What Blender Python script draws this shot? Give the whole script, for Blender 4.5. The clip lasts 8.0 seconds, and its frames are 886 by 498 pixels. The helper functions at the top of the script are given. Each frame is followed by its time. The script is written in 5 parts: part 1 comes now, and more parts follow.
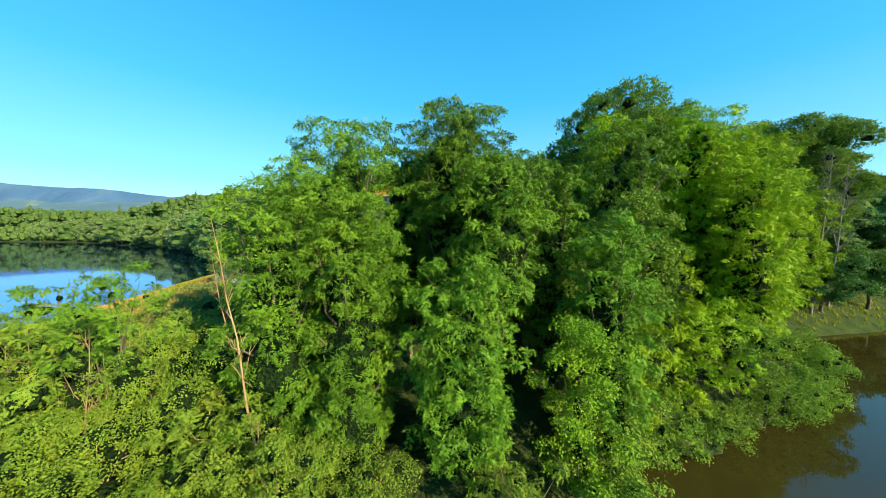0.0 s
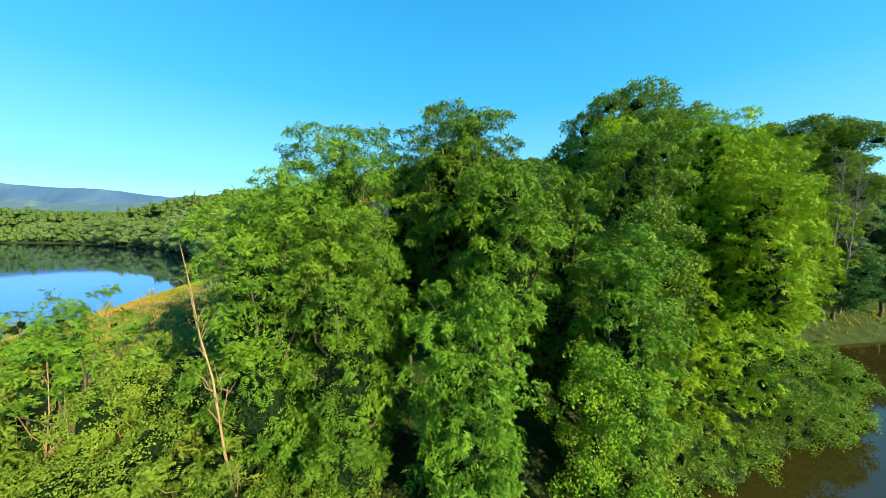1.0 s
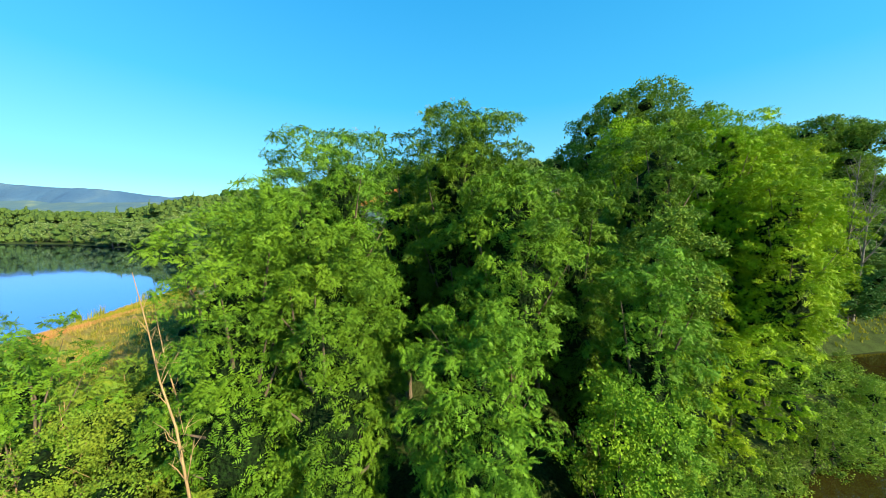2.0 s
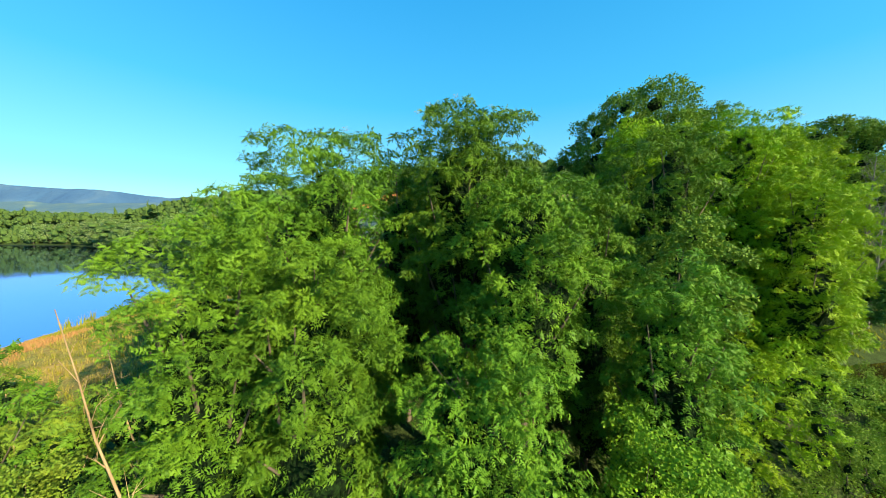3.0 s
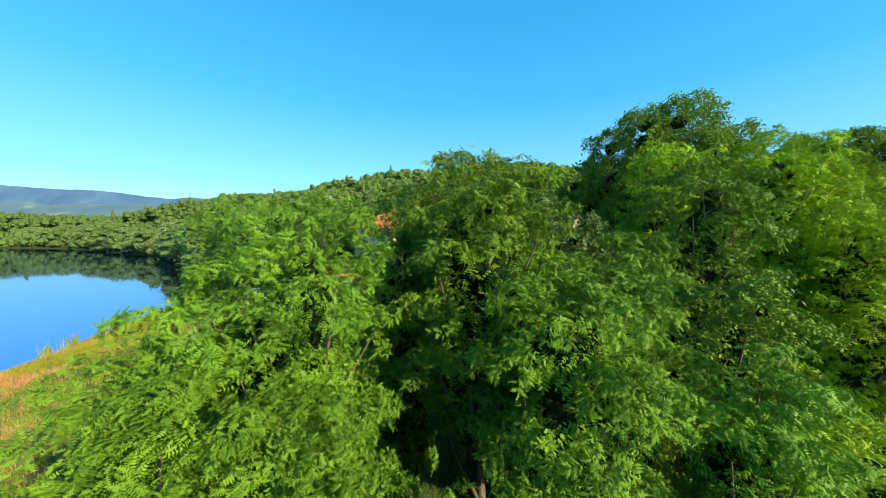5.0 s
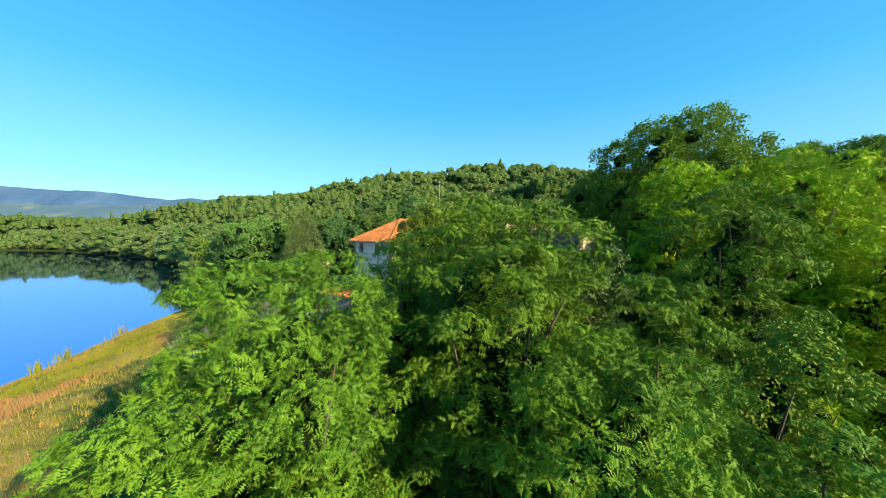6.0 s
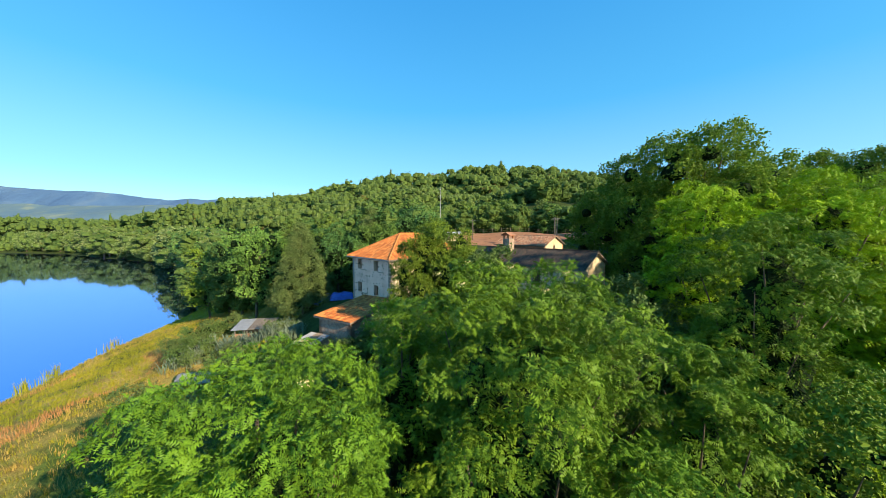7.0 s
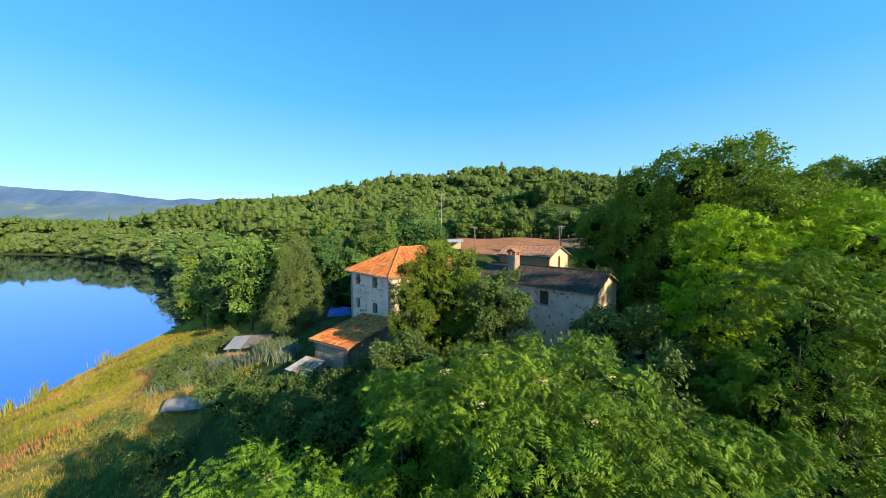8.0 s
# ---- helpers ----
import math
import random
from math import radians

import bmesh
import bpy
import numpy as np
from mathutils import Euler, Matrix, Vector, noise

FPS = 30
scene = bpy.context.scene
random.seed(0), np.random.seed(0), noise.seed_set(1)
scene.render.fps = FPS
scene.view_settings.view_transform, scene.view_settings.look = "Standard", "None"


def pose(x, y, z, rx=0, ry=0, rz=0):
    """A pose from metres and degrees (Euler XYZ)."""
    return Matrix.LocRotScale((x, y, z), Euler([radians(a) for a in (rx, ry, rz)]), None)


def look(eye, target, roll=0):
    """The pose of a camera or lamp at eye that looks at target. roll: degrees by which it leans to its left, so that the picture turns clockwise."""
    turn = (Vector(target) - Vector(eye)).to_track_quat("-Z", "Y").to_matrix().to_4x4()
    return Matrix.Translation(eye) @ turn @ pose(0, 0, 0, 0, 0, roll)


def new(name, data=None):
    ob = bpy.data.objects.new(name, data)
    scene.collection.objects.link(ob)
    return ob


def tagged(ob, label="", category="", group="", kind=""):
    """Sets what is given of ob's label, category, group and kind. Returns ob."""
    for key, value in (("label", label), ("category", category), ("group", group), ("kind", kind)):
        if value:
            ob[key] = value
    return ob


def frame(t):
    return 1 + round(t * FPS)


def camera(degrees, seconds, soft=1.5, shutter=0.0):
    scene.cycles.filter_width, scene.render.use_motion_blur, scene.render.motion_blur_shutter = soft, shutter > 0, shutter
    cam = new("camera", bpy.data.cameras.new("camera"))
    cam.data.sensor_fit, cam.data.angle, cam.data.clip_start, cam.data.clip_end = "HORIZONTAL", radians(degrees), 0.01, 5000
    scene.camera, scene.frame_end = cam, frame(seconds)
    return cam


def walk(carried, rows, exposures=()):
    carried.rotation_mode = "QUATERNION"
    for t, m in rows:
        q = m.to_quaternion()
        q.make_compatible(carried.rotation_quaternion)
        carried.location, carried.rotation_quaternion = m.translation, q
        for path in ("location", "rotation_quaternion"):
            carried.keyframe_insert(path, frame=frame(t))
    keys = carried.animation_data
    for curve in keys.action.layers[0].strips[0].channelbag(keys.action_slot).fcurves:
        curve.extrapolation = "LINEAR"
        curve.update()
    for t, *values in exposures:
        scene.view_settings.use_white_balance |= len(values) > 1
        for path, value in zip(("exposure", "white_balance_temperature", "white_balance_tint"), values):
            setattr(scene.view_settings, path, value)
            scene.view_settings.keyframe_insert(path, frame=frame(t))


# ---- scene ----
cam = camera(110.0, 8.0, soft=0.9)
# seconds, x, y, z, yaw, pitch, roll
PATH = [
    (0.0, 0.000, 0.000, 0.000, 0.00, -3.86, 0.00),
    (0.5, -0.084, 0.750, 0.243, -0.05, -3.80, 0.00),
    (1.0, -0.163, 1.454, 0.761, -0.06, -3.83, 0.00),
    (1.5, -0.235, 2.181, 1.236, -0.06, -3.86, 0.00),
    (2.8, -0.341, 4.266, 1.690, -0.11, -3.74, 0.00),
    (3.0, -0.374, 4.572, 1.881, -0.11, -3.71, 0.00),
    (3.5, -0.443, 5.390, 2.485, -0.12, -3.66, 0.00),
    (4.0, -0.514, 6.221, 3.196, -0.12, -3.66, 0.00),
    (4.5, -0.620, 7.000, 4.014, -0.11, -3.66, 0.00),
    (6.0, -1.235, 9.180, 6.541, -0.16, -3.50, 0.00),
    (6.5, -1.345, 10.028, 7.598, -0.16, -3.48, 0.00),
    (7.0, -1.445, 11.000, 8.620, -0.14, -3.49, 0.00),
    (7.5, -1.553, 11.945, 9.626, -0.12, -3.54, 0.00),
    (8.0, -1.655, 12.906, 10.540, -0.09, -3.59, 0.00),
]
walk(cam, [(t, pose(x, y, z, 90 + pitch, roll, yaw)) for t, x, y, z, yaw, pitch, roll in PATH],
     [(0.0, 0.98, 6500, 3), (4.5, 0.94, 6500, 5), (6.5, 0.86, 6560, 14), (8.0, 0.85, 6700, 22)])

# ---- sky and sun ----
SUN_AZ, SUN_EL = 129.0, 22.5  # compass degrees from +Y towards +X, and height
world = bpy.data.worlds.new("sky")
scene.world = world
world.use_nodes = True
wn = world.node_tree.nodes
sky = wn.new("ShaderNodeTexSky")
sky.sky_type = "NISHITA"
sky.sun_disc = False
sky.sun_elevation, sky.sun_rotation = radians(SUN_EL), radians(SUN_AZ)
sky.air_density, sky.dust_density, sky.ozone_density = 1.0, 0.3, 4.0
wn["Background"].inputs["Strength"].default_value = 1.0
scaled = wn.new("ShaderNodeMix")
scaled.data_type, scaled.blend_type = "RGBA", "MULTIPLY"
scaled.inputs[0].default_value = 1.0
scaled.inputs[7].default_value = (0.060, 0.120, 0.136, 1)
world.node_tree.links.new(sky.outputs["Color"], scaled.inputs[6])
# the clear summer air: deep blue overhead, pale towards the horizon all round
where, parts, height = wn.new("ShaderNodeTexCoord"), wn.new("ShaderNodeSeparateXYZ"), wn.new("ShaderNodeValToRGB")
world.node_tree.links.new(where.outputs["Generated"], parts.inputs[0])
world.node_tree.links.new(parts.outputs["Z"], height.inputs[0])
for k, (at, c) in enumerate(((0.0, (0.47, 0.57, 0.60)), (0.13, (0.20, 0.47, 0.60)), (0.35, (0.045, 0.34, 0.60)), (0.62, (0.018, 0.25, 0.56)))):
    el = height.color_ramp.elements[k] if k < 2 else height.color_ramp.elements.new(at)
    el.position, el.color = at, (*c, 1)
air = wn.new("ShaderNodeMix")
air.data_type = "RGBA"
air.inputs[0].default_value = 0.65
world.node_tree.links.new(scaled.outputs[2], air.inputs[6])
world.node_tree.links.new(height.outputs[0], air.inputs[7])
world.node_tree.links.new(air.outputs[2], wn["Background"].inputs["Color"])
sun = new("sun", bpy.data.lights.new("sun", "SUN"))
sun.data.energy, sun.data.angle, sun.data.color = 5.0, radians(0.5), (1.0, 0.88, 0.60)
_a, _e = radians(SUN_AZ), radians(SUN_EL)
SUN_DIR = Vector((math.sin(_a) * math.cos(_e), math.cos(_a) * math.cos(_e), math.sin(_e)))
sun.matrix_world = look((0, 0, 60), Vector((0, 0, 60)) - SUN_DIR)

WATER = -15.0


# ---- materials ----
def material(name):
    m = bpy.data.materials.new(name)
    m.use_nodes = True
    t = m.node_tree
    return m, t, t.nodes["Principled BSDF"]


def noise_node(t, scale, detail=4.0, coords="Object", stretch=None):
    tc = t.nodes.new("ShaderNodeTexCoord")
    n = t.nodes.new("ShaderNodeTexNoise")
    n.inputs["Scale"].default_value, n.inputs["Detail"].default_value = scale, detail
    if stretch:
        mp = t.nodes.new("ShaderNodeMapping")
        mp.inputs["Scale"].default_value = stretch
        t.links.new(tc.outputs[coords], mp.inputs[0])
        t.links.new(mp.outputs[0], n.inputs["Vector"])
    else:
        t.links.new(tc.outputs[coords], n.inputs["Vector"])
    return n.outputs["Fac"]


def ramp(t, fac, stops):
    r = t.nodes.new("ShaderNodeValToRGB")
    while len(r.color_ramp.elements) < len(stops):
        r.color_ramp.elements.new(0.5)
    for el, (p, c) in zip(r.color_ramp.elements, stops):
        el.position, el.color = p, (*c, 1)
    t.links.new(fac, r.inputs[0])
    return r.outputs[0]


def mix(t, fac, a, b, blend="MIX"):
    n = t.nodes.new("ShaderNodeMix")
    n.data_type, n.blend_type = "RGBA", blend
    for sock, v in ((n.inputs[0], fac), (n.inputs[6], a), (n.inputs[7], b)):
        if isinstance(v, (int, float)):
            sock.default_value = v
        elif isinstance(v, tuple):
            sock.default_value = (*v, 1)
        else:
            t.links.new(v, sock)
    return n.outputs[2]


def bump(t, shader, height, strength, distance=0.05):
    b = t.nodes.new("ShaderNodeBump")
    b.inputs["Strength"].default_value, b.inputs["Distance"].default_value = strength, distance
    t.links.new(height, b.inputs["Height"])
    t.links.new(b.outputs[0], shader.inputs["Normal"])


def leaf_material(name, dark, mid, light, patch=0.45, through_light=0.16, gloss=0.48, vary_by=1.0):
    """Leaves: tint by patches of the crown and by the single leaf, partly lit from behind."""
    m, t, s = material(name)
    geo = t.nodes.new("ShaderNodeNewGeometry")
    obj = t.nodes.new("ShaderNodeObjectInfo")
    base = ramp(t, noise_node(t, patch, 3.0), [(0.33, dark), (0.5, mid), (0.68, light)])
    base = mix(t, geo.outputs["Random Per Island"], base, mix(t, 0.5, base, light), "MIX")
    vary = t.nodes.new("ShaderNodeHueSaturation")
    t.links.new(base, vary.inputs["Color"])
    for sock, lo, hi in (("Hue", 0.5 - 0.006 * vary_by, 0.5 + 0.006 * vary_by), ("Value", 1 - 0.12 * vary_by, 1 + 0.14 * vary_by)):
        r = t.nodes.new("ShaderNodeMapRange")
        r.inputs[3].default_value, r.inputs[4].default_value = lo, hi
        t.links.new(obj.outputs["Random"], r.inputs[0])
        t.links.new(r.outputs[0], vary.inputs[sock])
    t.links.new(vary.outputs[0], s.inputs["Base Color"])
    s.inputs["Roughness"].default_value = gloss
    s.inputs["Specular IOR Level"].default_value = 0.10
    tr = t.nodes.new("ShaderNodeBsdfTranslucent")
    t.links.new(mix(t, 0.5, vary.outputs[0], (0.12, 0.27, 0.028)), tr.inputs["Color"])
    sh = t.nodes.new("ShaderNodeMixShader")
    sh.inputs[0].default_value = through_light
    t.links.new(s.outputs[0], sh.inputs[1])
    t.links.new(tr.outputs[0], sh.inputs[2])
    t.links.new(sh.outputs[0], t.nodes["Material Output"].inputs["Surface"])
    return m


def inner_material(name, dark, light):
    """The solid filling inside a crown, standing in for dense twigs and inner leaves."""
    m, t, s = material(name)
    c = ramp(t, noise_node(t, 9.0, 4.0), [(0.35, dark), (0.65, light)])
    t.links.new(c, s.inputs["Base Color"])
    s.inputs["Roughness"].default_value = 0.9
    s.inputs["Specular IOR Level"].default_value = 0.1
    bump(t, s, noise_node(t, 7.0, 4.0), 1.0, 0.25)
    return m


def rough_material(name, stops, scale=3.0, rough=0.9, relief=0.3, fine=30.0, stretch=None, coords="Object"):
    """A mineral or wooden surface: large stains, fine grain and relief."""
    m, t, s = material(name)
    big = ramp(t, noise_node(t, scale, 6.0, coords, stretch), stops)
    small = noise_node(t, fine, 3.0, coords, stretch)
    grain = ramp(t, small, [(0.3, (0.72, 0.72, 0.72)), (0.7, (1.15, 1.12, 1.1))])
    t.links.new(mix(t, 1.0, big, grain, "MULTIPLY"), s.inputs["Base Color"])
    s.inputs["Roughness"].default_value = rough
    bump(t, s, small, relief, 0.03)
    return m


LOCUST = leaf_material("locust_leaf", (0.047, 0.108, 0.010), (0.086, 0.178, 0.013), (0.156, 0.268, 0.017), through_light=0.10)
# locust leaves made brighter and yellower to stand in for sun from the right
SUNLIT_LOCUST = leaf_material("sunlit_locust_leaf", (0.118, 0.215, 0.006), (0.205, 0.330, 0.008), (0.320, 0.430, 0.010), through_light=0.12)
OAK = leaf_material("oak_leaf", (0.058, 0.114, 0.013), (0.102, 0.178, 0.016), (0.185, 0.255, 0.024), through_light=0.3)
SHRUB = leaf_material("shrub_leaf", (0.092, 0.175, 0.018), (0.155, 0.260, 0.022), (0.255, 0.345, 0.028))
VINE = leaf_material("vine_leaf", (0.085, 0.190, 0.012), (0.140, 0.275, 0.014), (0.250, 0.385, 0.020), patch=1.2)
SCRUB = leaf_material("scrub_leaf", (0.082, 0.158, 0.017), (0.142, 0.228, 0.021), (0.236, 0.288, 0.029), patch=0.8)
ASH = leaf_material("ash_leaf", (0.050, 0.092, 0.022), (0.084, 0.138, 0.032), (0.140, 0.200, 0.048))
POPLAR = leaf_material("poplar_leaf", (0.080, 0.138, 0.015), (0.122, 0.190, 0.018), (0.180, 0.245, 0.024))
PINE = leaf_material("pine_needles", (0.066, 0.108, 0.030), (0.105, 0.152, 0.042), (0.165, 0.205, 0.060), through_light=0.15)
WOOD_A = leaf_material("woodland_leaf_light", (0.076, 0.146, 0.026), (0.118, 0.208, 0.036), (0.185, 0.275, 0.052), patch=0.12, through_light=0.2, vary_by=1.8)
WOOD_B = leaf_material("woodland_leaf_dark", (0.042, 0.098, 0.026), (0.066, 0.142, 0.036), (0.105, 0.190, 0.048), patch=0.12, through_light=0.2, vary_by=1.8)
# pale blue distance haze is mixed into the next two leaf colours
SHORE_WOOD = leaf_material("hazed_shore_wood_leaf", (0.125, 0.178, 0.058), (0.185, 0.238, 0.078), (0.265, 0.305, 0.106), patch=0.10, through_light=0.2, vary_by=1.8)
HILL_DARK = leaf_material("hazed_hill_wood_leaf", (0.054, 0.104, 0.042), (0.082, 0.145, 0.056), (0.128, 0.195, 0.074), patch=0.05, through_light=0.2)
RUSSET = leaf_material("russet_leaf", (0.140, 0.055, 0.018), (0.200, 0.085, 0.024), (0.230, 0.130, 0.034), through_light=0.2)
REED = leaf_material("reed_leaf", (0.120, 0.160, 0.100), (0.175, 0.220, 0.140), (0.250, 0.290, 0.190), through_light=0.25)
# near-black: the shade inside the nearer crowns is put into this colour
INNER_SHADE = inner_material("inner_crown_shade", (0.004, 0.009, 0.003), (0.015, 0.036, 0.006))
INNER_FAR = inner_material("inner_woodland_foliage", (0.050, 0.086, 0.018), (0.110, 0.165, 0.034))
BARK = rough_material("bark", [(0.3, (0.075, 0.052, 0.035)), (0.7, (0.17, 0.125, 0.085))], 4.0, 0.95, 0.8, 18.0, (1, 1, 0.25))
DEADWOOD = rough_material("bare_wood", [(0.3, (0.30, 0.18, 0.085)), (0.7, (0.50, 0.33, 0.17))], 3.0, 0.9, 0.5, 22.0, (1, 1, 0.2))


def ground_material():
    m, t, s = material("ground_cover")
    a = noise_node(t, 0.10, 5.0, "Object")
    b = noise_node(t, 0.9, 6.0, "Object")
    c = noise_node(t, 7.0, 5.0, "Object")
    green = ramp(t, b, [(0.3, (0.050, 0.085, 0.018)), (0.7, (0.130, 0.170, 0.035))])
    dry = ramp(t, b, [(0.25, (0.42, 0.24, 0.075)), (0.55, (0.48, 0.34, 0.090)), (0.75, (0.30, 0.29, 0.055))])
    fac = ramp(t, a, [(0.40, (0, 0, 0)), (0.56, (1, 1, 1))])
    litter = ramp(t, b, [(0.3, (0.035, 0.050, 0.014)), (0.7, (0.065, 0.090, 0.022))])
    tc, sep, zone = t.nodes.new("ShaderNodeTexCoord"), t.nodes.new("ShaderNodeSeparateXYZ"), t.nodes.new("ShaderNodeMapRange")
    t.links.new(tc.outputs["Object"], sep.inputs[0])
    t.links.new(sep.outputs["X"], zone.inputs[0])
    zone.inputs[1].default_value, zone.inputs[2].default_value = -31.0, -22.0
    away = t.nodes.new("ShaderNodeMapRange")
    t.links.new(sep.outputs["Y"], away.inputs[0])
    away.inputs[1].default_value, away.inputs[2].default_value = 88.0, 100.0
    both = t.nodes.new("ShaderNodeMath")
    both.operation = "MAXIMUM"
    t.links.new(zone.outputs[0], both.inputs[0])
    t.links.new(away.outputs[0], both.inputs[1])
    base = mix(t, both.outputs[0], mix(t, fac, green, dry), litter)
    grain = ramp(t, c, [(0.3, (0.6, 0.6, 0.6)), (0.7, (1.25, 1.25, 1.2))])
    t.links.new(mix(t, 1.0, base, grain, "MULTIPLY"), s.inputs["Base Color"])
    s.inputs["Roughness"].default_value = 1.0
    s.inputs["Specular IOR Level"].default_value = 0.1
    bump(t, s, c, 0.8, 0.15)
    return m


def water_material(name, dark, light, ior, tint):
    m, t, s = material(name)
    murk = ramp(t, noise_node(t, 0.05, 3.0, "Object"), [(0.35, dark), (0.7, light)])
    t.links.new(murk, s.inputs["Base Color"])
    s.inputs["Roughness"].default_value = 0.03
    s.inputs["IOR"].default_value = ior
    s.inputs["Specular IOR Level"].default_value = 0.55
    s.inputs["Specular Tint"].default_value = (*tint, 1)
    bump(t, s, noise_node(t, 1.3, 3.0, "Object"), 0.03, 0.05)
    return m




def lake_material():
    """Deep clear water: a blue mirror over a dark bed, with slight ripples."""
    m, t, s = material("clear_lake_water")
    s.inputs["Base Color"].default_value = (0.006, 0.012, 0.030, 1)
    s.inputs["Roughness"].default_value = 0.1
    gl = t.nodes.new("ShaderNodeBsdfGlossy")
    gl.inputs["Color"].default_value = (0.46, 0.55, 0.97, 1)
    gl.inputs["Roughness"].default_value = 0.03
    bump(t, gl, noise_node(t, 0.9, 3.0, "Object", (1.0, 0.35, 1.0)), 0.05, 0.05)
    sh = t.nodes.new("ShaderNodeMixShader")
    sh.inputs[0].default_value = 0.86
    t.links.new(s.outputs[0], sh.inputs[1])
    t.links.new(gl.outputs[0], sh.inputs[2])
    t.links.new(sh.outputs[0], t.nodes["Material Output"].inputs["Surface"])
    return m


LAKE_MAT = lake_material()
POND_MAT = water_material("muddy_water", (0.030, 0.024, 0.005), (0.043, 0.033, 0.007), 1.36, (1, 1, 1))
GROUND = ground_material()


# ---- mesh helpers ----
def mesh_np(name, verts, faces, mat, smooth=False):
    """A mesh from arrays of vertices (n, 3) and of equal faces (m, k)."""
    me = bpy.data.meshes.new(name)
    verts, faces = np.asarray(verts, np.float32), np.asarray(faces, np.int32)
    n, k = faces.shape
    me.vertices.add(len(verts))
    me.vertices.foreach_set("co", verts.ravel())
    me.loops.add(n * k)
    me.loops.foreach_set("vertex_index", faces.ravel())
    me.polygons.add(n)
    me.polygons.foreach_set("loop_start", np.arange(0, n * k, k, dtype=np.int32))
    me.polygons.foreach_set("use_smooth", np.full(n, smooth))
    me.update(calc_edges=True)
    me.materials.append(mat)
    return me


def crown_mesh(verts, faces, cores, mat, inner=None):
    """Leaves over the solid lumps that stand for inner foliage."""
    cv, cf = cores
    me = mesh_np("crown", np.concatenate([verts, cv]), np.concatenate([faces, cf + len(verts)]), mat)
    me.materials.append(inner or INNER_SHADE)
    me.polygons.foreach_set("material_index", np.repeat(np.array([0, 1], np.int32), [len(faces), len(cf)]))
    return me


def child(ob, parent):
    ob.parent = parent
    return ob


def part(name, data, parent, label="", at=None):
    ob = child(new(name, data), parent)
    if at is not None:
        ob.matrix_basis = at
    return tagged(ob, label)


def bm_mesh(name, bm, mat, smooth=False):
    me = bpy.data.meshes.new(name)
    bmesh.ops.recalc_face_normals(bm, faces=bm.faces)
    bm.to_mesh(me)
    bm.free()
    for p in me.polygons:
        p.use_smooth = smooth
    me.materials.append(mat)
    return me


def tube_arrays(points, radii, sides=7):
    """Vertices and quads of a tapered, bent tube."""
    pts, radii = np.asarray(points, float), np.asarray(radii, float)
    d = np.gradient(pts, axis=0)
    d /= np.linalg.norm(d, axis=1)[:, None] + 1e-9
    ref = np.where(np.abs(d[:, 2:3]) > 0.9, [[1.0, 0, 0]], [[0, 0, 1.0]])
    s = np.cross(d, ref)
    s /= np.linalg.norm(s, axis=1)[:, None] + 1e-9
    u = np.cross(s, d)
    ang = np.linspace(0, 2 * np.pi, sides, endpoint=False)
    ring = s[:, None] * np.cos(ang)[None, :, None] + u[:, None] * np.sin(ang)[None, :, None]
    v = (pts[:, None] + ring * radii[:, None, None]).reshape(-1, 3)
    i, j = np.meshgrid(np.arange(len(pts) - 1), np.arange(sides), indexing="ij")
    a, b = i * sides + j, i * sides + (j + 1) % sides
    return v, np.stack([a, b, b + sides, a + sides], -1).reshape(-1, 4)


def join_arrays(pieces):
    vs, fs, n = [], [], 0
    for v, f in pieces:
        vs.append(v)
        fs.append(f + n)
        n += len(v)
    return np.concatenate(vs), np.concatenate(fs)


# ---- the lie of the land ----
SHORE = np.array([(-48, -485.2), (-53, 0), (-61.5, 54.7), (-64, 62), (-66.4, 72), (-69.5, 89.4), (-71.5, 97.5), (-78, 109.3), (-98, 136), (-131, 172), (-200, 231), (-275, 271), (-380, 325), (-445, 334), (-650, 350), (-4600, 400)], float)
POND = np.array([(4, -485), (6, 5), (9, 15.5), (12, 18.8), (18, 19.8), (23, 22.6), (30, 24.2), (36, 27.8), (39, 35), (45, 41.5), (62, 44), (140, 62), (4600, 600)], float)
LEVELS = np.array([
    (-42, 48.5, -10.3), (-28, 43.7, -9.2), (-28, 54, -6.4), (-20, 48.5, -5), (-11, 48.5, -4), (-12, 38.8, -5), (0, 43.7, -4), (10, 41.2, -2.5),
    (8, 50.9, 0), (16, 60.7, 2), (5, 75.2, 5.5), (0, 91, 6.3), (25, 84.9, 6.5), (40, 72.8, 4), (24, 41.2, -5), (30, 34, -10), (-2, 30.3, -8),
    (-5, 17, -11), (3, 14.6, -11.5), (-12, 12.1, -11.5), (12, 18.2, -12.5), (-25, 30.3, -9.5), (-20, 14.6, -11.5), (0, 0, -12), (-30, 0, -12),
    (-45, 18.2, -11.5), (-40, 78.8, -6), (-60, 103.1, -7), (-30, 84.9, -1), (60, 54.6, -11), (75, 72.8, -8), (-25, 145.6, 12), (22, 115.2, 8), (2, 112, 7.8), (46, 112, 7.8), (48, 96, 7.0),
    (-16, 55, -1), (-14, 50, -2.2), (-20, 48, -3.6), (19, 63, 3.5), (19.5, 46, 2.0)], float)
